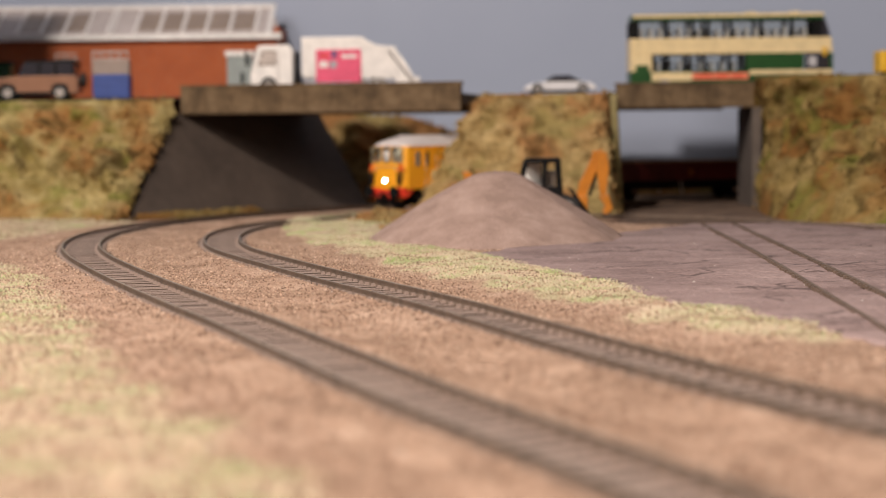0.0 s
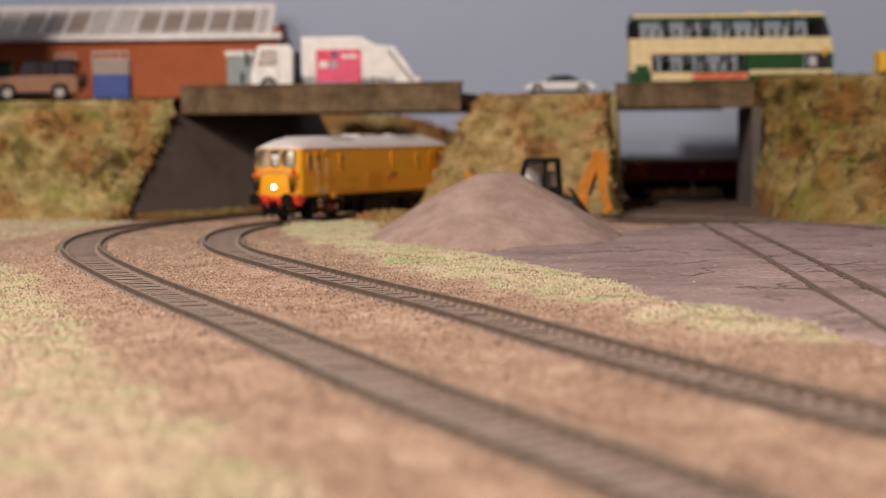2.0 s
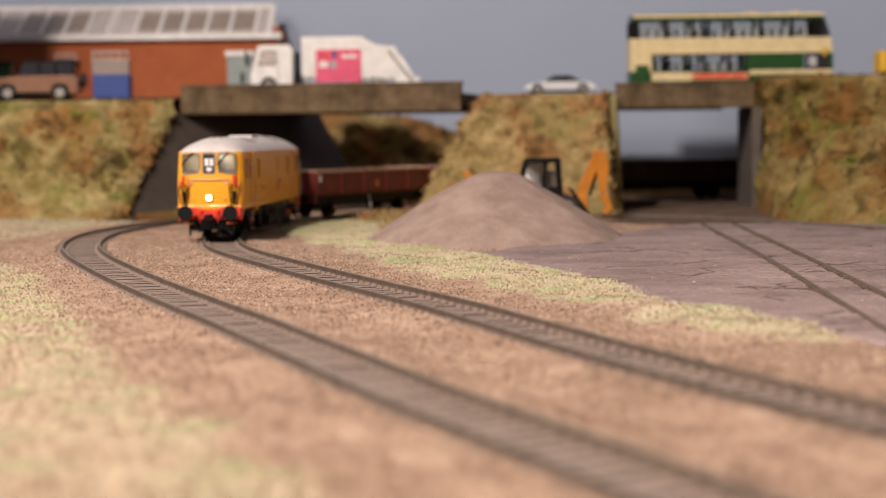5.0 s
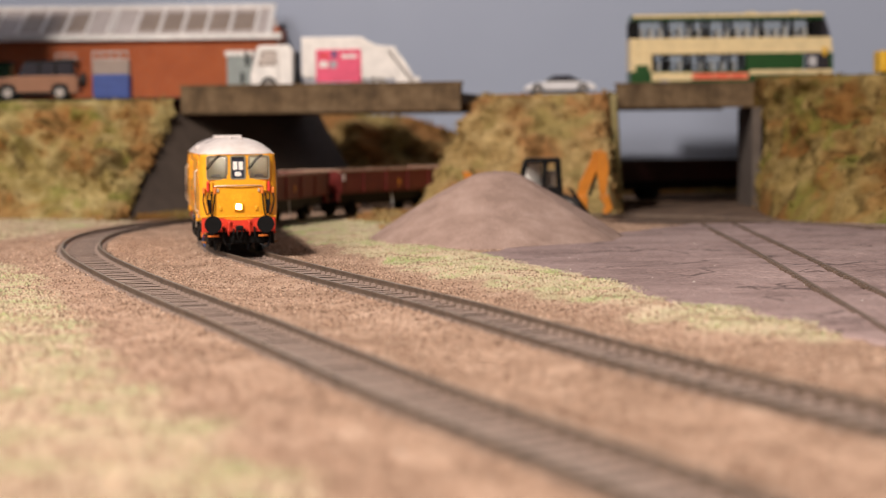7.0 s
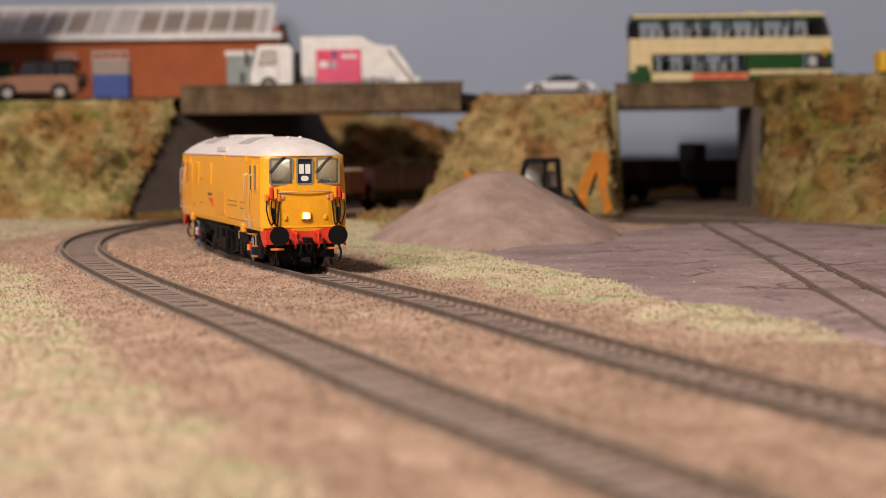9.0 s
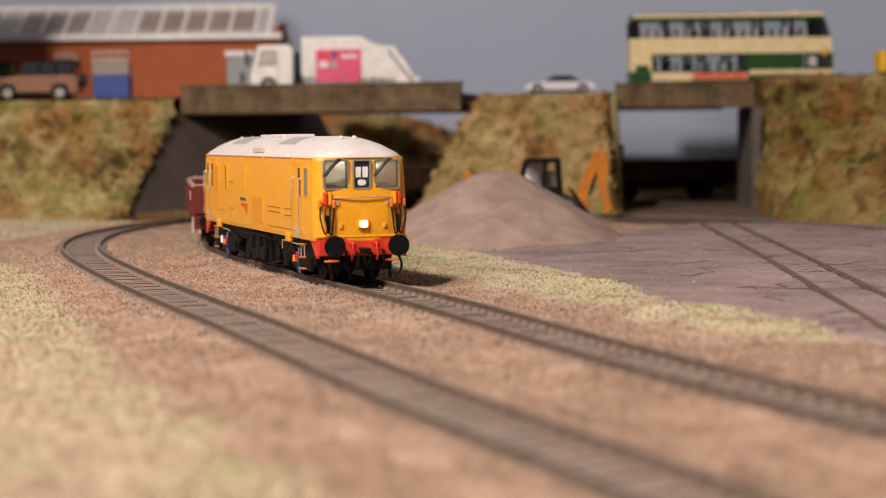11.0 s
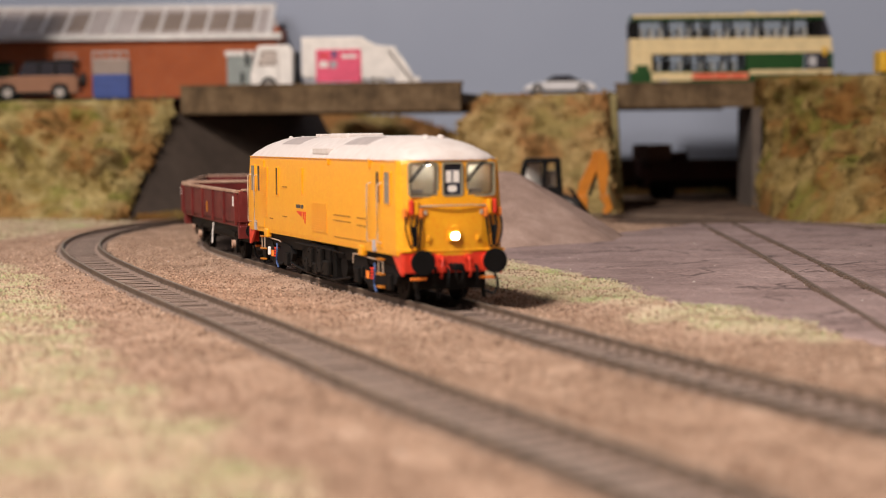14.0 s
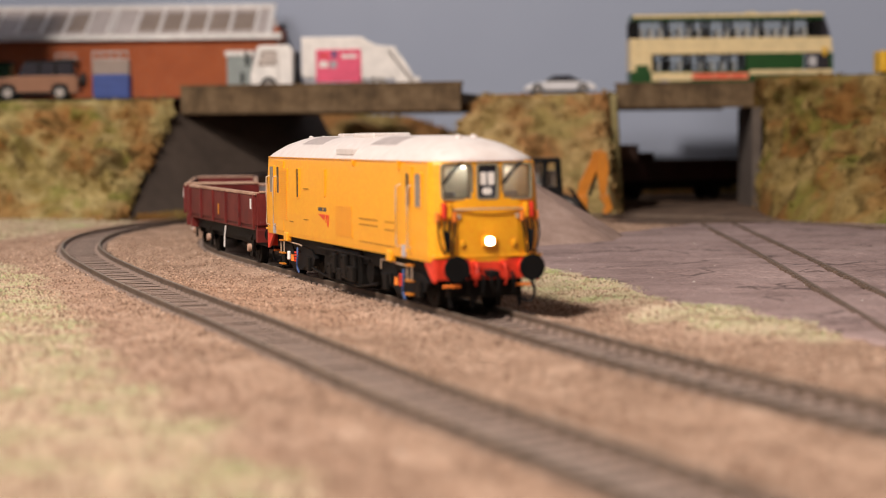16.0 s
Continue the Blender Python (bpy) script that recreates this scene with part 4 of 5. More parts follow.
    for sy in (-1, 1):
        for x0, x1, z0, z1 in ((-13, -8.5, 4, 9), (-7.6, -3, 6, 12.6), (-2, 3.4, 4.2, 8), (4.4, 9.6, 5, 13), (11, 18.6, 4.4, 9.4)):
            lid = part("equipment_case", box(x0, x1, sy * 15.9 - 0.8, sy * 15.9 + 0.8, z0, z1, 0.4), COVER, tank)
            for z in (z0 + 1.2, z1 - 1.2):
                part("hinge", box(x0 + 0.5, x0 + 1.5, sy * 16.8 - 0.15, sy * 16.8 + 0.15, z - 0.3, z + 0.3), DARK, lid)
        part("battery_conduit", tube([(-30, sy * 15.4, 13.4), (-14, sy * 16.2, 13.6), (4, sy * 16.3, 13.7), (22, sy * 16.2, 13.5), (34, sy * 15.2, 12.6)], 0.3), DARK, tank)
        part("brake_rod", tube([(-40, sy * 14.6, 5.6), (-16, sy * 14.9, 3.6), (22, sy * 14.9, 3.4), (40, sy * 14.6, 5.4)], 0.4), DARK, tank)
    for x in (-24, 28):
        part("air_tank", cyl((x, 0, 8.2), 4.0, 27, "y", 18), DARK, lo)
    bogies = []
    for bx in (64.0, -64.0):
        bg = part("bogie", box(-24, 24, -12.5, 12.5, 7.5, 10.5, 0.5), BLACK, lo, "black two-axle bogie with coloured pipes", m=at(bx, 0, 0))
        for sy in (-1, 1):
            part("side_frame", prism([(-25, 8.8), (-21, 11.5), (-8, 12.4), (-5, 9.4), (5, 9.4), (8, 12.4), (21, 11.5), (25, 8.8), (23, 6.0), (12, 5.8), (6, 3.6), (-6, 3.6), (-12, 5.8), (-23, 6.0)], sy * 12.9 - 0.9, sy * 12.9 + 0.9, "y", 0.2), BLACK, bg)
            for ax in (-17.5, 17.5):
                part("axle_box", box(ax - 2.6, ax + 2.6, sy * 14.0 - 0.8, sy * 14.0 + 0.8, 4.0, 9.0, 0.4), DARK, bg)
            part("spring", cyl((-6.5, sy * 13.4, 7.4), 1.2, 2.4, "z", 14), ORANGE, bg, "orange spring damper")
            bm = bmesh.new()
            for k in range(4):
                cyl((-1.8, sy * 13.4, 6.6 + 1.0 * k), 1.15, 0.6, "z", 14, bm=bm)
            part("coil", bm, RED, bg, "red coil")
            part("blue_pipe", tube(curve([(3.4, sy * 14.6, 11.6), (4.4, sy * 14.9, 8.4), (3.2, sy * 14.8, 5.0), (4.4, sy * 14.4, 2.6)], 5), 0.38), BLUE, bg, "blue flexible pipe")
            part("conduit", tube([(-20, sy * 15.0, 10.3), (-19, sy * 15.2, 13.4), (-9, sy * 15.2, 13.6), (-3, sy * 15.2, 13.2), (9, sy * 15.2, 13.0), (12, sy * 15.2, 12.6)], 0.26), STEEL, bg, "white conduit")
            part("cylinder", box(-12.6, -10.8, sy * 14.0 - 0.6, sy * 14.0 + 0.6, 6.4, 9.6, 0.3), WHITE if sy * bx > 0 else DARK, bg)
            s = 1 if bx > 0 else -1
            fx = 14.0 * s
            ladder = part("step_frame", ring_frame(5.0, 4.8, 0.4, 0.3, sy * 15.7, sy * 16.1, "y", fx, 11.2), STEEL, bg, "steel step frame")
            for z in (13.2, 8.6, 4.6):
                part("step", box(fx - 2.6, fx + 2.6, sy * 15.9 - 0.8, sy * 15.9 + 0.8, z, z + 0.6, 0.15), DIGYELLOW, ladder, "yellow tread")
        for ax in (-17.5, 17.5):
            part("wheelset", WHEELSET, None, bg, m=at(ax, 0, RAIL_Z + 6.7))
        bogies.append(bg)
    return lo, bogies


plain_frame = plain("window_rubber", (0.26, 0.225, 0.15), rough=0.6)
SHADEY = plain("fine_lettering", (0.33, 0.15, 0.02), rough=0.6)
LOUVRE_WIDE = mesh_of("louvre", box(-9.8, 9.8, -0.16, 0.16, -0.2, 0.2), YELLOW)
LOUVRE_SLIM = mesh_of("louvre", box(-5.2, 5.2, -0.14, 0.14, -0.2, 0.2), YELLOW)


def wheelset_mesh(r):
    bm = cyl((0, 0, 0), 1.0, 22, "y", 10)
    for sy in (-1, 1):
        cyl((0, sy * 8.6, 0), r, 2.2, "y", 28, bm=bm)
        cyl((0, sy * 7.3, 0), r + 0.7, 0.6, "y", 28, bm=bm)
        for k in range(6):
            a = k * math.tau / 6
            cyl((0.6 * r * math.cos(a), sy * 9.75, 0.6 * r * math.sin(a)), 0.9, 0.3, "y", 8, bm=bm)
    return mesh_of("wheelset", bm, DARK)


WHEELSET = wheelset_mesh(6.7)
WAGON_WHEELS = wheelset_mesh(6.3)
LOCO, LOCO_BOGIES = make_loco()


# ---- wagons ----
def make_wagon(length, label, panels, top=30.2, paint=None, load=None):
    """A two-axle open wagon; length is over its buffers."""
    MAROON = paint
    bright = paint is not SHADED_MAROON
    wg = thing("open_wagon", label, "wagon", group="wagons of the train")
    h = length / 2 - 6.5
    body = part("floor", box(-h, h, -16.2, 16.2, 15.2, 17.2, 0.2), MAROON, wg)
    for sy in (-1, 1):
        side = part("side", box(-h, h, sy * 16.2 - 0.7, sy * 16.2 + 0.7, 17.2, top - 1.2, 0.15), MAROON, wg, "dark red side with upright ribs")
        part("top_rail", box(-h - 0.6, h + 0.6, sy * 16.2 - 1.1, sy * 16.2 + 1.1, top - 1.2, top, 0.3), RIM if bright else SHADED_MAROON, side, "rust-worn top edge")
        part("inner_face", box(-h + 0.8, h - 0.8, sy * 15.4 - 0.08, sy * 15.4 + 0.08, 17.4, top - 1.4), RUSTY, side)
        for k in range(panels + 1):
            x = -h + 1 + (2 * h - 2) * k / panels
            part("rib", box(x - 0.8, x + 0.8, sy * 17.2 - 0.6, sy * 17.2 + 0.6, 16.0, top - 1.0, 0.2), MAROON, side)
        if bright:
            part("plate", box(h - 4.2, h - 1.9, sy * 17.95 - 0.1, sy * 17.95 + 0.1, top - 6.5, top - 2.5), WHITE, side, "white data panel")
        if bright:
            part("plate", box(-4.0, -1.5, sy * 17.05 - 0.12, sy * 17.05 + 0.12, 19.0, 23.5), DIGYELLOW, side)
        part("sole_bar", box(-h, h, sy * 12.5 - 1, sy * 12.5 + 1, 10.8, 15.2, 0.2), BLACK, wg)
        part("brake_lever", tube([(6, sy * 15.6, 14.5), (5.0, sy * 15.9, 10), (4.2, sy * 15.9, 5.5)], 0.35), WHITE if bright else DARK, wg, "brake lever")
    for sx in (-1, 1):
        end = part("end", box(sx * h - 0.7, sx * h + 0.7, -16.2, 16.2, 17.2, top - 0.4, 0.15), MAROON, wg)
        for y in (-9, 9):
            part("rib", box(sx * (h + 1.2) - 0.7, sx * (h + 1.2) + 0.7, y - 1.0, y + 1.0, 11, top - 1, 0.2), MAROON, end)
        part("top_rail", box(sx * h - 1.1, sx * h + 1.1, -15.1, 15.1, top - 0.4, top + 0.5, 0.3), RIM if bright else SHADED_MAROON, end)
        part("headstock", box(sx * h - 1.5, sx * h + 1.5, -16.4, 16.4, 10.6, 15.6, 0.2), MAROON, wg)
        for y in (-11.35, 11.35):
            buf = part("buffer", cyl((sx * (h + 5.9), y, 13.9), 3.0, 0.9, "x", 20), BLACK, wg)
            part("shank", cyl((sx * (h + 3.4), y, 13.9), 1.4, 5, "x", 12), BLACK, buf)
    part("chassis", box(-h + 6, h - 6, -11, 11, 8.5, 13.0, 0.4), BLACK, wg)
    sets = []
    ax = h * 0.62
    for x in (-ax, ax):
        sets.append(part("wheelset", WAGON_WHEELS, None, wg, m=at(x, 0, RAIL_Z + 6.3)))
        for sy in (-1, 1):
            g = part("axle_guard", prism([(x - 6, 12), (x + 6, 12), (x + 3, 5), (x + 2, 3.6), (x - 2, 3.6), (x - 3, 5)], sy * 12.4 - 0.5, sy * 12.4 + 0.5, "y"), BLACK, wg)
            part("axle_box", cyl((x, sy * 13.6, RAIL_Z + 6.3), 1.6, 1.4, "y", 14), RIM if bright else BLACK, g, "axle-box end")
            part("leaf_spring", prism([(x - 8, 12.6), (x + 8, 12.6), (x + 3, 10.4), (x - 3, 10.4)], sy * 13.4 - 0.5, sy * 13.4 + 0.5, "y"), BLACK, g)
    if load == "crate":
        part("crate", box(h - 23, h - 3, -13, 13, 17.2, 42.5, 0.5), WOODEN, wg, "brown boxed load")
        part("low_crate", box(h - 37, h - 25, -13, 13, 17.2, 36.5, 0.5), MAROON, wg)
    if load == "stake":
        part("tall_end", box(h - 12, h - 2, -14, 14, 17.2, 43.0, 0.6), MAROON, wg, "dark red tall end panel")
    return wg, sets


TRAIN = []  # thing, its wheelsets, length from the locomotive's middle to its own
gap = 107.4 + 4
for L, label, panels, load in ((162, "long dark red open wagon with a rusty top edge", 5, None), (154, "dark red open wagon with upright ribs", 5, None), (172, "long shade-darkened open wagon", 5, None), (172, "long shade-darkened open wagon", 5, None), (125, "shade-darkened open wagon with a tall end panel", 4, "stake"), (129, "shade-darkened open wagon carrying brown boxes", 4, "crate"), (129, "shade-darkened open wagon", 4, None), (129, "shade-darkened open wagon", 4, None)):
    # from the third wagon on, the paint itself carries the bridges' shade
    wg, sets = make_wagon(L, label, panels, paint=MAROON if len(TRAIN) < 2 else SHADED_MAROON, load=load)
    TRAIN.append((wg, sets, gap + L / 2, L))
    gap += L + 4


# ---- the depot and what stands along the road ----
def make_depot():
    dp = thing("depot_building", "red brick depot with a pale roof of amber skylights", "building")
    x1, yw, ze = -131.0, 1600.0, 132.0
    wall = part("wall", box(-700, x1, yw, 1678, 70, ze, 0.3), MORTAR, dp, "red brick wall")
    # brick courses stand a hair proud of the joints
    bm = bmesh.new()
    z, row = 80.0, 0
    while z < ze - 1:
        x = -400 + (1.5 if row % 2 else 0)
        while x < x1 - 3:
            box(x, x + 2.75, yw - 0.12, yw, z, z + 0.82, bm=bm)
            x += 3.0
        z, row = z + 1.05, row + 1
    part("brickwork", bm, BRICK, wall)
    tagged(dp.children[0].children[0], kind="stuff")
    # roof plane from the eaves up to the ridge, hipped at its end
    yr, zr, xr = 1664.0, 161.5, -141.0
    bm = bmesh.new()
    q = [(-700, yw - 3, ze), (x1 + 2, yw - 3, ze), (xr, yr, zr), (-700, yr, zr)]
    a = [bm.verts.new(p) for p in q]
    b = [bm.verts.new((p[0], p[1] + 1, p[2] - 2)) for p in q]
    bm.faces.new(a)
    bm.faces.new(b[::-1])
    for i in range(4):
        bm.faces.new((a[i], b[i], b[(i + 1) % 4], a[(i + 1) % 4]))
    roof = part("roof", bm, ROOFPANEL, dp, "dusty white sheet roof")
    part("end_wall", box(x1 - 4, x1, 1606, 1676, ze, 140), BRICK, dp)
    part("gutter", box(-700, x1 + 3, yw - 6, yw - 2, ze - 2, ze + 2.6, 0.6), WHITE, dp, "white gutter")
    slope = Vector((0, yr - yw + 3, zr - ze))
    L = slope.length
    up = slope.normalized()
    nrm = Vector((0, -up.z, up.y))

    def on_roof(name, xa, xb, ua, ub, proud, material, label=""):
        bm = box(0, xb - xa, 0, (ub - ua) * L, -0.2, proud)
        m = Matrix.Translation(Vector((xa, yw - 3, ze)) + up * (ua * L)) @ Matrix(((1, 0, 0), (0, up.y, nrm.y), (0, up.z, nrm.z))).to_4x4()
        bmesh.ops.transform(bm, matrix=m, verts=bm.verts)
        return part(name, bm, material, roof, label)

    s = 1632 / 3495
    for px in [52, 92, 132, 256, 297, 338, 379, 420] + [-30, -70, -110]:
        on_roof("skylight", (px + 2 - 784) * s, (px + 37 - 784) * s, 0.22, 0.76, 0.5, SKYLIGHT, "dull amber skylight pane")
    for px in [48, 89, 129, 168, 205, 213, 252, 294, 335, 376, 417, 462, 8, -32]:
        on_roof("glazing_bar", (px - 2.2 - 784) * s, (px + 2.2 - 784) * s, 0.12, 0.9, 1.3, WHITE)
    on_roof("ridge_flashing", -700, xr + 1, 0.9, 1.0, 1.6, WHITE)
    on_roof("edge_flashing", (482 - 784) * s, (490 - 784) * s, 0.0, 1.0, 1.6, WHITE)
    return dp


make_depot()
# stands out of view on the left, added to cast a shadow on the depot
part("side_wall", box(-760, -330, 1392, 1400, 40, 290), WALLP)
tagged(bpy.data.objects["side_wall"], "unseen board added to shade the depot's left end", "wall", kind="structure")


def wheel(parent, x, y, z, r, w, sy):
    t = part("wheel", cyl((x, y, z), r, w, "y", 22), TYRE, parent, "black tyre")
    part("rim", cyl((x, y + sy * w * 0.4, z), r * 0.62, w * 0.5, "y", 16), HUB, t)
    for k in range(5):
        a = k * math.tau / 5
        part("spoke", cyl((x + 0.36 * r * math.cos(a), y + sy * (w * 0.66), z + 0.36 * r * math.sin(a)), r * 0.1, 0.3, "y", 6), TYRE, t)
    return t


def make_offroader():
    m = at(-327, 1446, ROAD_Z - 1.2)
    c = thing("off_road_car", "bronze off-road car with black arches and a boxy cabin", "car", m)
    part("body", prism([(1, 5), (0.5, 12), (1.5, 15.5), (22, 17.5), (62, 17.5), (64, 15), (64, 5), (58, 4.4), (8, 4.4)], -12.5, 12.5, "y", 0.8), BRONZE, c)
    part("cabin", prism([(20, 17.3), (25.5, 27), (60, 27.6), (63, 17.3)], -11.4, 11.4, "y", 0.7), GLASSD, c, "dark glazed cabin")
    part("roof", prism([(25, 26.8), (26, 28.4), (59, 28.8), (61, 27.2)], -11.6, 11.6, "y", 0.4), DARK, c)
    for x in (36, 48, 61):
        for sy in (-1, 1):
            part("pillar", prism([(x - 0.9, 17.2), (x - 0.9, 27.4), (x + 0.9, 27.4), (x + 0.9, 17.2)], sy * 11.7 - 0.2, sy * 11.7 + 0.2, "y"), DARK, c)
    rack = part("roof_rack", box(47, 63, -9.5, 9.5, 29.4, 30.2, 0.2), CAGE, c, "pale roof rack")
    for x in (47.6, 55, 62.4):
        part("rail_post", box(x - 0.4, x + 0.4, -9.6, -8.8, 28.4, 33.2, 0.1), CAGE, rack)
    part("rail_bar", box(47, 63, -9.7, -8.9, 32.6, 33.6, 0.2), CAGE, rack)
    part("belt_line", box(2, 63, -12.75, 12.75, 15.2, 16.0, 0.2), BRONZE, c)
    part("spare_wheel", cyl((66, 1, 14.5), 5.2, 2.6, "x", 20), TYRE, c)
    part("sill", box(8, 58, -12.9, 12.9, 3.6, 5.8, 0.4), BLACK, c)
    part("bumper", box(-0.6, 1.6, -12, 12, 5, 9, 0.4), BLACK, c)
    part("headlamp", cyl((0.4, -8.5, 13), 1.6, 0.8, "x", 12), WHITE, c)
    for x in (13, 51):
        for sy in (-1, 1):
            part("arch", prism([(x - 6.8, 5), (x - 5.4, 10.6), (x, 12.2), (x + 5.4, 10.6), (x + 6.8, 5)], sy * 12.5 - 0.5, sy * 12.5 + 0.5, "y"), BLACK, c)
            wheel(c, x, sy * 11.6, 5.2, 5.2, 3.4, sy)


make_offroader()


def make_cage_bin():
    b = thing("waste_container", "blue waste container topped by a grey mesh cage", "container", at(-242.5, 1462, ROAD_Z))
    body = part("tub", box(-13.2, 13.2, -9, 9, 0, 17.5, 0.6), SKIPBLUE, b, "blue steel tub")
    for z in (4, 9, 14):
        part("rib", box(-13.6, 13.6, -9.5, -8.9, z, z + 1.2, 0.2), SKIPBLUE, body)
    part("cage_panel", box(-12.4, 12.4, -8.3, 8.3, 17.5, 27.5, 0.3), CAGE, b, "grey-brown caged rubbish")
    for x in (-13, -6.5, 0, 6.5, 13):
        part("post", box(x - 0.5, x + 0.5, -9.2, -8.2, 17.5, 34, 0.1), CAGE, b)
    for z in (28, 33):
        part("bar", box(-13.5, 13.5, -9.3, -8.1, z, z + 1.2, 0.2), HUB, b)


make_cage_bin()
wb = thing("wheeled_bin", "dark green-black wheeled bin by the depot wall", "bin", at(-332, 1500, ROAD_Z))
part("body", box(-8, 8, -7, 7, 1.5, 27, 0.8, taper=0.12), BUSGREEN, wb)
part("lid", box(-8.6, 8.6, -7.6, 7.6, 27, 29, 0.6), DARK, wb, "black lid")
cb = thing("service_cabinet", "grey-green service cabinet with a white lid by the depot", "cabinet", at(-156, 1540, ROAD_Z))
part("body", box(-9.6, 9.6, -7, 7, 0, 33, 0.4), CABGREY, cb)
part("lid", box(-11, 11, -8, 8, 33, 37, 0.5), WHITE, cb, "white lid")
part("door", box(-1, 8.6, -7.5, -7.0, 2, 31, 0.2), CABGREY, cb)
part("latch", box(1, 3.6, -8.0, -7.4, 12, 20, 0.2), DARK, cb)


def make_refuse_truck():
    t = thing("refuse_truck", "white refuse truck with a pink side panel on the bridge", "truck", at(-139.5, 1466, ROAD_Z) @ Matrix.Diagonal((1.012, 1, 1.115, 1)))
    cab = part("cab", prism([(0, 3), (-0.3, 14), (4.5, 32), (7, 33.6), (28, 33.6), (30.5, 30), (30.5, 7), (22, 3)], -15, 15, "y", 1.0), WHITE, t, "white driver's cab")
    sw = part("side_window", prism([(5.0, 20.0), (8.4, 30.0), (18.7, 30.0), (18.7, 20.0)], -15.3, -14.6, "y", 0.2), CAGE, cab, "grey window rubber")
    part("pane", prism([(6.6, 21.2), (9.2, 28.8), (17.6, 28.8), (17.6, 21.2)], -15.6, -15.2, "y", 0.1), PALEGLASS, sw)
    part("windscreen", prism([(0.3, 18.5), (4.0, 31), (4.9, 31), (1.6, 18.5)], -13.4, 13.4, "y"), GLASSD, cab)
    part("mirror", box(-3.6, -1.4, -17.6, -14.8, 20, 29.5, 0.5), BLACK, cab)
    part("door_seam", box(20, 20.4, -15.3, -14.7, 9, 30), CAGE, cab)
    part("step", box(3, 12, -15.6, -13, 4.5, 6.0, 0.2), CAGE, cab)
    part("bumper", box(-1, 3, -15, 15, 2, 8, 0.5), WHITE, cab)
    hopper = part("hopper", prism([(38, 12), (37, 14), (37, 38.6), (80, 38.6), (92, 32.0), (104, 32.0), (112, 22), (122, 6.5), (124, 0.8), (112, 0.8), (104, 12)], -16, 16, "y", 0.8), WHITE, t, "ribbed white hopper")
    for x in [40 + 4.6 * i for i in range(15)]:
        part("rib", box(x, x + 1.1, -16.6, -15.9, 8, 38.0 if x < 82 else 31.5, 0.2), WHITE, hopper)
    part("side_panel", box(47.5, 80, -17.1, -16.5, 8.8, 30.2, 0.1), PINK, hopper, "bright pink advertising panel")
    for x, w, z, h, c in ((50, 6, 18.5, 4, WHITE), (57.5, 5, 18, 4.5, KICK), (59, 3.4, 25, 4, BLUE), (66, 11, 24.5, 2.2, WHITE), (50, 7, 25.2, 2, RED), (66, 9, 15, 1.4, PINK)):
        part("panel_bar", box(x, x + w, -17.35, -17.05, z, z + h, 0.05), c, hopper)
    part("chassis", box(6, 118, -10, 10, 3, 7.5, 0.3), BLACK, t)
    part("exhaust", cyl((33.6, -11, 17), 1.8, 24, "z", 14), DARK, t)
    part("tail_lift", box(116, 122.5, -14, 14, 3, 12, 0.5), WHITE, t)
    part("hydraulic_ram", tube([(100, -16.6, 29), (117, -16.8, 9)], 0.9), HUB, t)
    for x in (13, 78, 92):
        for sy in (-1, 1):
            wheel(t, x, sy * 13.5, 6.4, 6.4, 4, sy)


make_refuse_truck()


def make_sports_car():
    c = thing("sports_car", "low silver sports car with a black hood", "car", at(62.5, 1496, ROAD_Z))
    part("body", prism([(0, 3), (0.6, 6.2), (7, 8.4), (16, 9.6), (42, 9.6), (50, 8.6), (53.4, 6.4), (54, 3)], -11.5, 11.5, "y", 0.9), SILVER, c)
    part("hood", prism([(14.5, 9.4), (22, 14.0), (34, 14.2), (44, 9.4)], -9.6, 9.6, "y", 0.7), BLACK, c, "black soft top")
    part("side_glass", prism([(18, 9.8), (23, 13.2), (33, 13.4), (39, 9.8)], -9.9, 9.9, "y"), GLASSD, c)
    part("sill", box(8, 46, -11.8, 11.8, 1.6, 3.2, 0.3), BLACK, c)
    for x in (9.5, 43.5):
        for sy in (-1, 1):
            wheel(c, x, sy * 10.6, 4.2, 4.2, 3, sy)


make_sports_car()


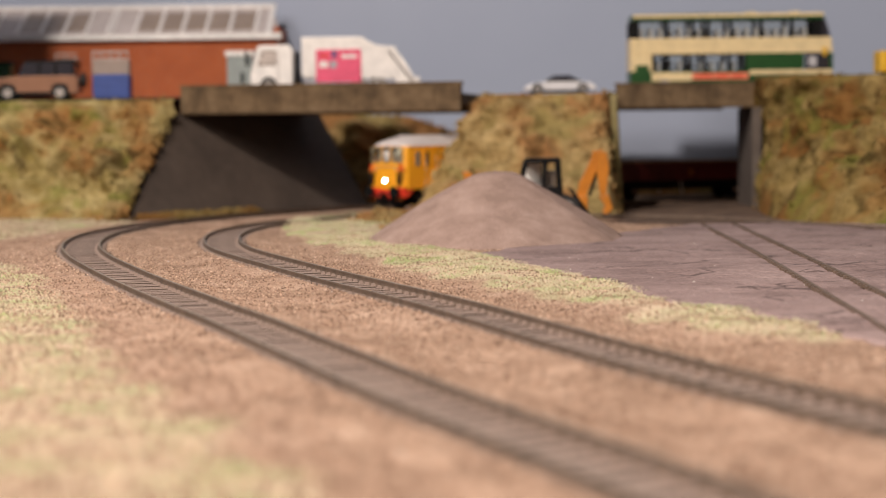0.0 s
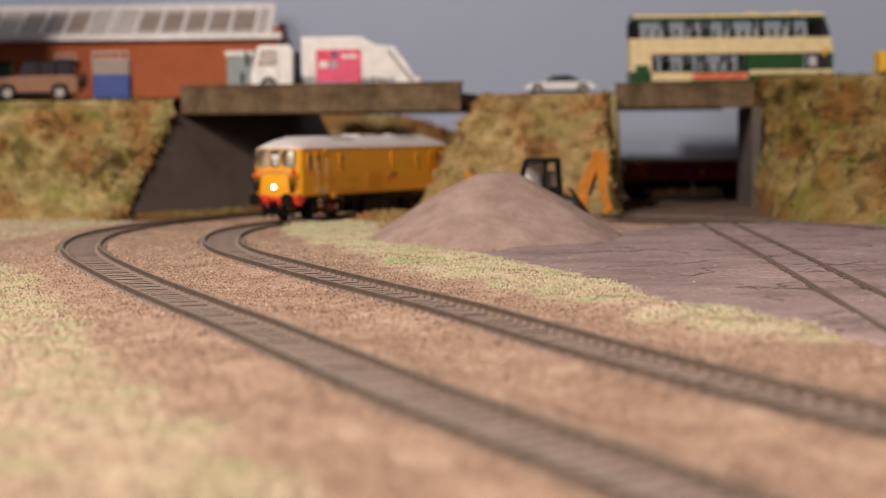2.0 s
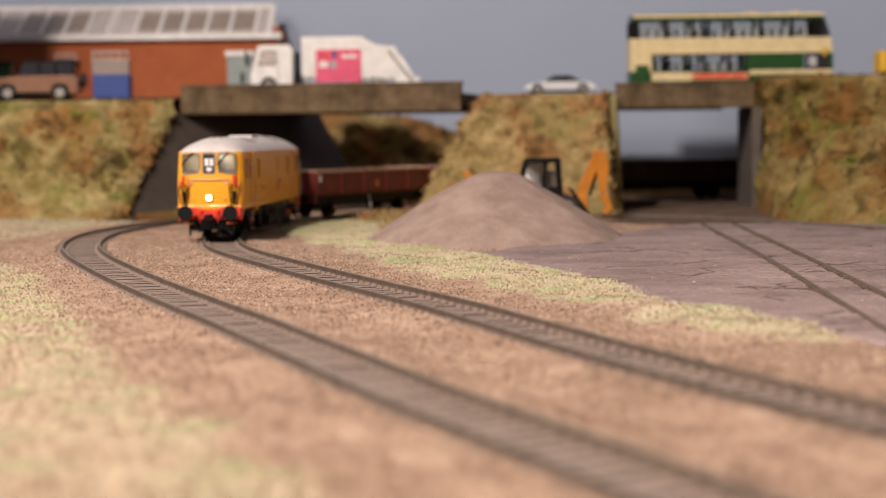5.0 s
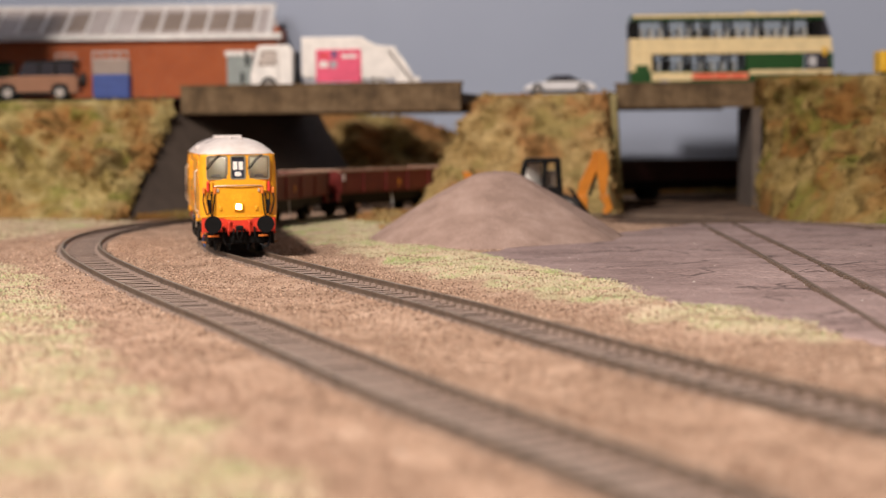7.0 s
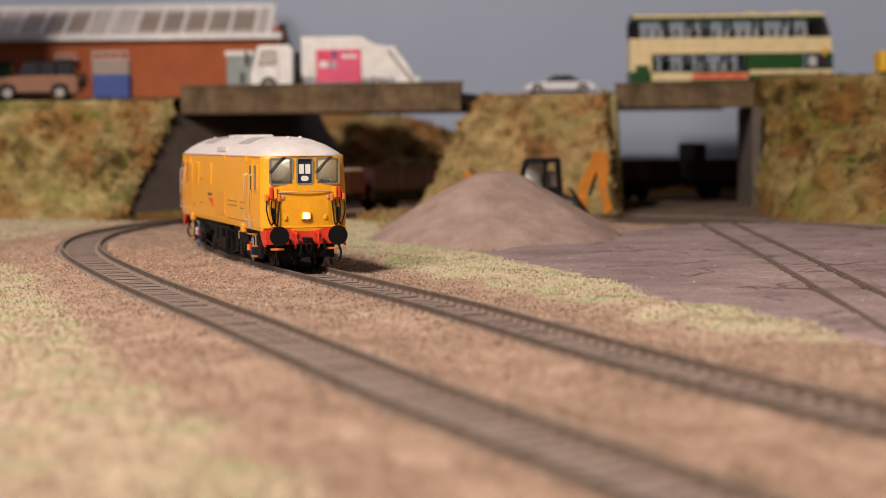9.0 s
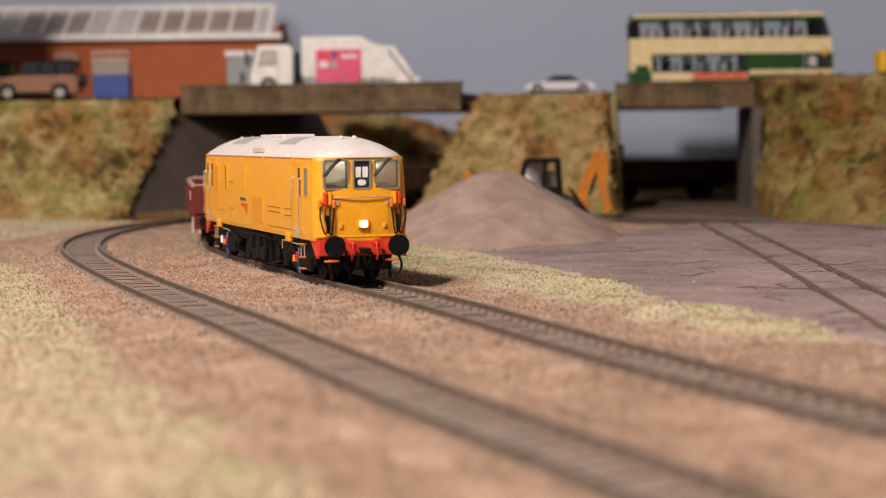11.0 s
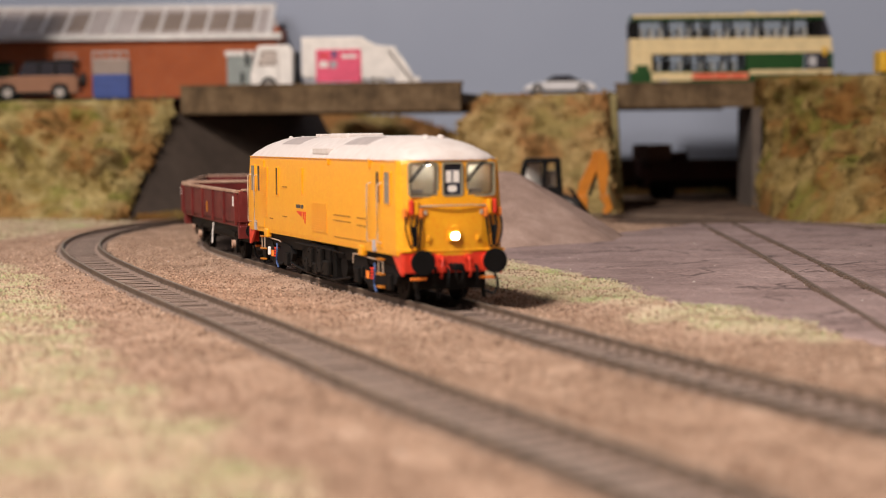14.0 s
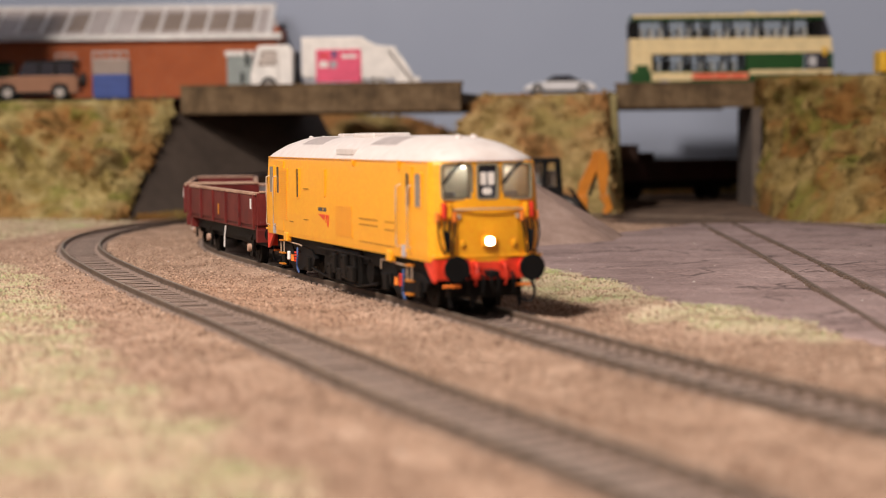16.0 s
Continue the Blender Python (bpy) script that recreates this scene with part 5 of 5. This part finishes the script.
def make_bus():
    k = 0.4292
    b = thing("double_decker_bus", "green and cream double-decker bus standing on the bridge", "bus", at(143.5, 1500, ROAD_Z))
    X = lambda px: (px - 1118) * k
    Z = lambda v: (233.5 - v) * k + 52 - ROAD_Z
    # a hollow shell: pillars and bands round open window bays
    W = 32.5
    part("lower_body", prism([(0.4, 3.5), (0, 10), (0, Z(127)), (X(1475), Z(127)), (X(1474), 8), (X(1470), 3.5)], 0, W, "y", 0.6), BUSGREEN, b, "dark green lower body")
    part("waist_band", prism([(0, Z(97)), (0, Z(69)), (X(1472), Z(69)), (X(1475), Z(97))], -0.1, W + 0.1, "y", 0.5), BUSCREAM, b, "cream band between the decks")
    part("roof", prism([(1.0, Z(38)), (1.6, Z(27)), (X(1240), Z(25.5)), (X(1455), Z(26)), (X(1462), Z(38))], 0, W, "y", 0.8), BUSGREEN, b)
    part("roof_edge", prism([(1.8, Z(33)), (1.8, Z(27.5)), (X(1458), Z(25.8)), (X(1460), Z(32))], -0.25, W + 0.25, "y", 0.3), BUSCREAM, b, "cream roof edge")
    for px in (1334, 1412):
        part("roof_vent", box(X(px - 8), X(px + 8), 10, 20, Z(26), Z(22), 0.4), BUSCREAM, b)
    for x0, x1 in ((1131, 1181), (1184, 1226), (1228, 1253), (1256, 1293), (1296, 1346), (1349, 1400), (1403, 1446)):
        for y in (-0.05, W - 0.25):
            part("upper_window", box(X(x0), X(x1), y, y + 0.3, Z(68), Z(39)), GLASS, b)
    for px in (1126, 1182.5, 1227, 1254.5, 1294.5, 1347.5, 1401.5, 1449):
        w = 7 if px in (1126, 1449) else 3.4
        for y in (0.1, W - 0.7):
            part("pillar", box(X(px - w), X(px + w), y, y + 0.6, Z(69), Z(38)), BLACK, b)
    for x0, x1 in ((1160, 1182), (1184, 1220), (1223, 1246), (1249, 1290), (1293, 1320)):
        for y in (-0.05, W - 0.25):
            part("lower_window", box(X(x0), X(x1), y, y + 0.3, Z(127), Z(97)), GLASS, b)
    for px in (1158, 1183, 1221.5, 1247.5, 1291.5, 1321):
        for y in (0.1, W - 0.7):
            part("pillar", box(X(px - 3.4), X(px + 3.4), y, y + 0.6, Z(127), Z(97)), BLACK, b)
    part("engine_panel", box(0, X(1156), 0.0, W, Z(127), Z(97), 0.3), BUSCREAM, b)
    part("engine_grille", box(X(1127), X(1150), -0.5, 0.2, Z(142), Z(116), 0.2), BUSGREEN, b, "dark green engine grille")
    part("rear_quarter", box(0.2, X(1154), -0.25, 0.1, Z(115), Z(97), 0.1), BUSCREAM, b)
    part("side_panel", box(X(1322), X(1424), 0.0, W, Z(127), Z(96), 0.2), BUSGREEN, b, "plain dark green side panel")
    part("door_glass", box(X(1426), X(1468), -0.05, 0.3, Z(128), Z(96)), GLASSD, b)
    part("door_light", box(X(1432), X(1446), -0.25, 0.0, Z(120), Z(103)), SEATS, b)
    part("front_glass", prism([(X(1449), Z(68)), (X(1453), Z(39)), (X(1462), Z(39)), (X(1471), Z(68))], 0.4, W - 0.4, "y", 0.3), GLASSD, b)
    part("front_panel", box(X(1466), X(1475), 0, W, Z(127), Z(97), 0.4), BUSGREEN, b)
    part("mirror", box(X(1456), X(1463), -2.2, -0.4, Z(102), Z(87), 0.4), PLANTYEL, b, "yellow mirror arm")
    part("skirt", box(X(1155), X(1226), -0.35, 0, Z(144), Z(129), 0.1), BUSCREAM, b)
    part("advert", box(X(1226), X(1326), -0.4, 0, Z(142), Z(130.5), 0.1), ADVERT, b, "orange advertisement strip")
    for x0, x1 in ((1234, 1262), (1268, 1290), (1296, 1318)):
        part("advert_bar", box(X(x0), X(x1), -0.55, -0.35, Z(138.5), Z(134)), RED, b)
    for z0, z1 in ((134, 126), (155, 148)):
        part("trim_line", box(X(1328), X(1474), -0.35, 0, Z(z0), Z(z1), 0.1), BUSCREAM, b)
    part("upper_floor", box(1, X(1470), 1, W - 1, Z(97), Z(95)), SEATS, b)
    rnd = random.Random(5)
    for row, z0, xs in ((0, Z(69), range(1136, 1440, 17)), (1, Z(127), range(1166, 1316, 19))):
        for px in xs:
            for y in (4.5, 20):
                part("seat", box(X(px), X(px) + 2.4, y, y + 8, z0, z0 + rnd.uniform(6.2, 8.6), 0.5), SEATS, b)
    for x in (X(1178), X(1398)):
        for sy, y in ((-1, 2.2), (1, W - 2.2)):
            wheel(b, x, y, 6.6, 6.6, 4, sy)


make_bus()


def make_yellow_plant():
    v = thing("yellow_tipper", "yellow tipper lorry half hidden behind the bank", "truck", at(309, 1404, 88.5))
    body = part("tipper_body", box(0, 46, -12, 12, 4, 19, 0.8), PLANTYEL, v)
    for x in range(2, 46, 4):
        part("rib", box(x, x + 1.3, -12.8, -11.9, 5, 18.5, 0.2), PLANTYEL, body)
    part("cab", box(47, 62, -12, 12, 3, 24, 1.5), PLANTYEL, v)
    part("beacon", cyl((10.5, -5, 21), 2.2, 4, "z", 14), WHITE, v, "white beacon")
    for x in (10, 52):
        for sy in (-1, 1):
            wheel(v, x, sy * 10, 3.5, 5, 3, sy)


make_yellow_plant()


def make_digger():
    k = 1200 / 3495
    X = lambda px: (px - 784) * k
    Z = lambda v: 52 - (v - 234) * k
    d = thing("backhoe_loader", "orange-yellow backhoe loader with a black-framed cab behind the spoil heap", "digger", at(0, 1200, 0))
    part("chassis", box(X(850), X(1040), -8, 8, 5, 14, 0.8), DIGYELLOW, d)
    part("bonnet", box(X(860), X(926), -7, 7, 13, 22, 1.0), DIGYELLOW, d)
    cab = part("cab_roof", prism([(X(927), Z(286)), (X(932), Z(278)), (X(990), Z(277)), (X(994), Z(286))], -9.5, 9.5, "y", 0.4), BLACK, d, "black cab roof")
    for pts in (((924, 318), (932, 282)), ((963, 330), (966, 282)), ((992, 340), (988, 282))):
        for y in (-9, 9):
            part("cab_post", tube([(X(pts[0][0]), y, Z(pts[0][1])), (X(pts[1][0]), y, Z(pts[1][1]))], 1.5, 6), BLACK, cab)
    part("cab_base", box(X(922), X(996), -9.2, 9.2, 8, Z(328), 0.5), BLACK, d)
    part("cab_glass", box(X(930), X(962), -9.0, -8.7, Z(330), Z(284)), GLASS, cab)
    part("cab_glass", box(X(966), X(989), -9.0, -8.7, Z(330), Z(284)), GLASS, cab)
    # added white panel in place of the bright background seen through the glass
    part("rear_panel", box(X(928), X(960), 7.5, 8.2, Z(330), Z(286)), WHITE, cab, "white panel added for the bright view through the cab")
    part("seat", box(X(968), X(984), -3, 4, Z(335), Z(300), 0.8), CAGE, cab)
    part("boom", prism([(X(1021), Z(352)), (X(1026), Z(322)), (X(1048), Z(284)), (X(1050), Z(266)), (X(1066), Z(264)), (X(1074), Z(274)), (X(1056), Z(302)), (X(1040), Z(334)), (X(1034), Z(368)), (X(1024), Z(368))], -3.2, 3.2, "y", 0.5), DIGYELLOW, d, "orange-yellow folded boom")
    part("dipper", prism([(X(1054), Z(268)), (X(1074), Z(268)), (X(1078), Z(296)), (X(1072), Z(345)), (X(1062), Z(345)), (X(1056), Z(300))], -6.4, -3.6, "y", 0.4), DIGYELLOW, d)
    part("ram", tube([(X(1044), -1, Z(345)), (X(1058), -1, Z(300))], 1.0), DARK, d)
    part("digging_bucket", prism([(X(1060), Z(348)), (X(1076), Z(342)), (X(1084), Z(368)), (X(1074), Z(378)), (X(1066), Z(376)), (X(1072), Z(362))], -7, 0, "y", 0.4), DIGYELLOW, d)
    part("stabiliser", prism([(X(1004), Z(330)), (X(1012), Z(332)), (X(1046), Z(380)), (X(1036), Z(382))], -9, -7, "y"), DARK, d)
    part("loader_bucket", prism([(X(824), Z(322)), (X(820), Z(300)), (X(832), Z(300)), (X(836), Z(308)), (X(852), Z(312)), (X(850), Z(322))], -13, 13, "y", 0.5), DIGYELLOW, d, "worn orange front bucket")
    part("loader_arm", tube([(X(840), -8, Z(318)), (X(868), -8, Z(322)), (X(920), -8, Z(330))], 1.4), DIGYELLOW, d)
    for px, r in ((880, 5.2), (1000, 8.4)):
        for sy in (-1, 1):
            wheel(d, X(px), sy * 9.5, r - 2, r, 5, sy)


make_digger()


# ---- grass, stone chips, sleepers ----
def scatter_grass():
    rnd = random.Random(11)
    v, f = [], []

    def blades(x0, x1, y0, y1, n, hmin, hmax, keep):
        made = tries = 0
        while made < n and tries < n * 12:
            tries += 1
            x, y = rnd.uniform(x0, x1), rnd.uniform(y0, y1)
            if not keep(x, y):
                continue
            dens = 0.5 + 0.9 * n2(x, y, 24, 6) + 0.5 * n2(x, y, 7, 2)
            if rnd.random() > dens:
                continue
            made += 1
            h = rnd.uniform(hmin, hmax) * (0.6 + 0.6 * max(0, dens))
            a, lean = rnd.uniform(0, math.tau), rnd.uniform(0.2, 1.3) * h
            w = rnd.uniform(0.04, 0.085)
            z = ground_z(x, y) - 0.1
            k = len(v)
            c, s = math.cos(a), math.sin(a)
            for p in ((x - w * s, y + w * c, z), (x + w * s, y - w * c, z), (x + 0.5 * lean * c + w * .6 * s, y + 0.5 * lean * s - w * .6 * c, z + 0.7 * h), (x + lean * c, y + lean * s, z + h * 0.95)):
                v.append((p[0] * MM, p[1] * MM, p[2] * MM))
            f.append((k, k + 1, k + 2, k + 3))

    blades(-110, 110, 490, 1370, 34000, 0.6, 1.7, lambda x, y: inside(GRASS_STRIP, x + 9 * n2(x, y, 22, 3.1), y + 22 * n2(x, y, 25, 7.7)))
    blades(-260, 20, 180, 880, 24000, 0.5, 1.5, lambda x, y: inside(GRASS_NEAR, x + 9 * n2(x, y, 22, 3.1), y + 22 * n2(x, y, 25, 7.7)))
    blades(-420, -170, 1000, 1400, 6000, 0.7, 2.2, lambda x, y: inside(GRASS_BACK, x, y))
    # a few long pale fibres
    for _ in range(260):
        x, y = rnd.uniform(-110, 110), rnd.uniform(490, 1200)
        if inside(GRASS_STRIP, x, y):
            a, n = rnd.uniform(0, math.tau), rnd.uniform(3, 8)
            k, z = len(v), ground_z(x, y)
            c, s = math.cos(a), math.sin(a)
            for p in ((x, y, z), (x, y, z + 0.14), (x + n * c, y + n * s, z + rnd.uniform(1, 4.5)), (x + n * c, y + n * s, z + 1)):
                v.append((p[0] * MM, p[1] * MM, p[2] * MM))
            f.append((k, k + 1, k + 2))
    me = bpy.data.meshes.new("dry_grass")
    me.from_pydata(v, [], f)
    me.materials.append(BLADE)
    tagged(new("dry_grass", me), "short dead straw and green static grass", "grass", kind="stuff")


def lay_of_land(x, y):
    """Heights of the ground at many points, with the shoulders of both tracks; nan on the tracks themselves."""
    z = np.array([yard_z(a, b) if inside(YARD_EDGE, a, b) else ground_z(a, b) for a, b in zip(x, y)])
    ss = np.arange(0.0, 1400.0, 8.0)
    prof_u, prof_z = [b[0] for b in BED[8:]], [b[1] for b in BED[8:]]
    for off in (lambda s: 0.0, spacing):
        P = np.array([on_line(s, off(s))[:2] for s in ss])
        u = np.empty(len(x))
        for k in range(0, len(x), 4000):
            dx, dy = x[k:k + 4000, None] - P[None, :, 0], y[k:k + 4000, None] - P[None, :, 1]
            i = np.clip((dx * dx + dy * dy).argmin(1), 1, len(ss) - 2)
            t = P[i + 1] - P[i - 1]
            t /= np.linalg.norm(t, axis=1)[:, None]
            r = np.arange(len(i))
            u[k:k + 4000] = np.abs(dx[r, i] * t[:, 1] - dy[r, i] * t[:, 0])
        z = np.where(u < 34, np.maximum(z, np.interp(u, prof_u, prof_z)), z)
        z[u < 11.6] = np.nan
    return z


def scatter_chips():
    for name, n, label, material, r0, r1, seed in (("earth_grit", 130000, "fine brown grit lying on the earth", CHIP, 0.16, 0.5, 23), ("dark_crumb", 46000, "brown crumbs of soil on the earth", CRUMB, 0.2, 0.6, 24), ("pale_stone", 120, "pale stone chips on the ground", PALEGLASS, 0.25, 0.55, 25)):
        rnd = np.random.default_rng(seed)
        y = 260 + 1080 * rnd.random(n) ** 1.1
        x = rnd.uniform(-0.24, 0.24, n) * y
        z = lay_of_land(x, y)
        if name != "pale_stone":
            z[[inside(YARD_EDGE, a, b) for a, b in zip(x, y)]] = np.nan
        ok = ~np.isnan(z)
        c = np.stack([x, y, z - 0.02], 1)[ok]
        r = rnd.uniform(r0, r1, len(c))[:, None] * rnd.uniform(0.7, 1.4, (len(c), 4))
        d = np.array(((1, 0, 0), (-0.5, 0.87, 0), (-0.5, -0.87, 0), (0, 0, 1)))
        v = (c[:, None, :] + d[None] * r[:, :, None]).reshape(-1, 3) * MM
        f = (np.arange(len(c))[:, None, None] * 4 + np.array(((0, 1, 3), (1, 2, 3), (2, 0, 3)))[None]).reshape(-1, 3)
        me = bpy.data.meshes.new(name)
        me.from_pydata(v.tolist(), [], f.tolist())
        me.materials.append(material)
        tagged(new(name, me), label, "grit", kind="stuff")


scatter_grass()
scatter_chips()


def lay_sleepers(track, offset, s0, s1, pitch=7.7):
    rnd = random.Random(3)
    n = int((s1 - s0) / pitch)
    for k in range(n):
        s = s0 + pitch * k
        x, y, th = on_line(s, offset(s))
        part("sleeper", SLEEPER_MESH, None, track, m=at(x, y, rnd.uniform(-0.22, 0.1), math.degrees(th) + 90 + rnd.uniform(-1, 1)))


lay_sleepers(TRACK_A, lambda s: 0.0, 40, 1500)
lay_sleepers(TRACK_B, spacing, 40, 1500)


# ---- what moves ----
RUN = [(0.0, 1335.7), (0.5, 1295.2), (1.0, 1256.3), (1.5, 1220.1), (2.0, 1184.7), (2.5, 1149.5), (3.0, 1116.4), (3.5, 1084.6), (4.0, 1052.5), (6.3, 900.6), (6.5, 887.7), (7.0, 854.5), (7.5, 822.7), (8.0, 794.9), (8.5, 768.1), (9.0, 744.6), (11.5, 647.8), (12.0, 631.2), (12.5, 615.4), (13.0, 600.4), (13.5, 586.2), (14.0, 572.6), (14.5, 560.7), (15.0, 551.5), (15.5, 545.0), (16.0, 540.9)]


def run_at(t):
    """The length at which the locomotive's middle stands at t seconds, run on smoothly."""
    T = [r[0] for r in RUN]
    S = [r[1] for r in RUN]
    i = max(0, min(len(T) - 2, int(np.searchsorted(T, t, "right")) - 1))

    def slope(k):
        a, b = max(0, k - 1), min(len(T) - 1, k + 1)
        return (S[b] - S[a]) / (T[b] - T[a])

    d = T[i + 1] - T[i]
    u = (t - T[i]) / d
    return S[i] * (1 + 2 * u) * (1 - u) ** 2 + slope(i) * d * u * (1 - u) ** 2 + S[i + 1] * u * u * (3 - 2 * u) - slope(i + 1) * d * u * u * (1 - u)


def vehicle_pose(s, base):
    """A vehicle that stands on the line by two pivots, base mm apart."""
    a, b = on_line(s - base / 2), on_line(s + base / 2)
    return at((a[0] + b[0]) / 2, (a[1] + b[1]) / 2, 0, math.degrees(math.atan2(a[1] - b[1], a[0] - b[0])))


def motions():
    times = [0.25 * k for k in range(65)]
    fine = [0.1 * k for k in range(161)]
    walk(LOCO, [(t, vehicle_pose(run_at(t), 128)) for t in times])
    for bg, bx in zip(LOCO_BOGIES, (64.0, -64.0)):
        rows = []
        for t in times:
            s = run_at(t)
            turn = math.degrees(on_line(s - bx)[2]) - math.degrees(vehicle_pose(s, 128).to_euler().z)
            rows.append((t, at(bx, 0, 0, (turn + 180) % 360 - 180)))
        walk(bg, rows)
        for ws in [c for c in bg.children if c.name.startswith("wheelset")]:
            x = ws.matrix_basis.translation.x / MM
            walk(ws, [(t, at(x, 0, RAIL_Z + 6.7, 0, 0, math.degrees((RUN[0][1] - run_at(t)) / 6.7))) for t in fine])
    for k, (wg, sets, back, L) in enumerate(TRAIN):
        base = (L - 13) * 0.62
        walk(wg, [(t, vehicle_pose(run_at(t) + back, base)) for t in times])
        if k < 3:
            for ws in sets:
                x = ws.matrix_basis.translation.x / MM
                walk(ws, [(t, at(x, 0, RAIL_Z + 6.3, 0, 0, math.degrees((RUN[0][1] - run_at(t)) / 6.3))) for t in fine])


motions()
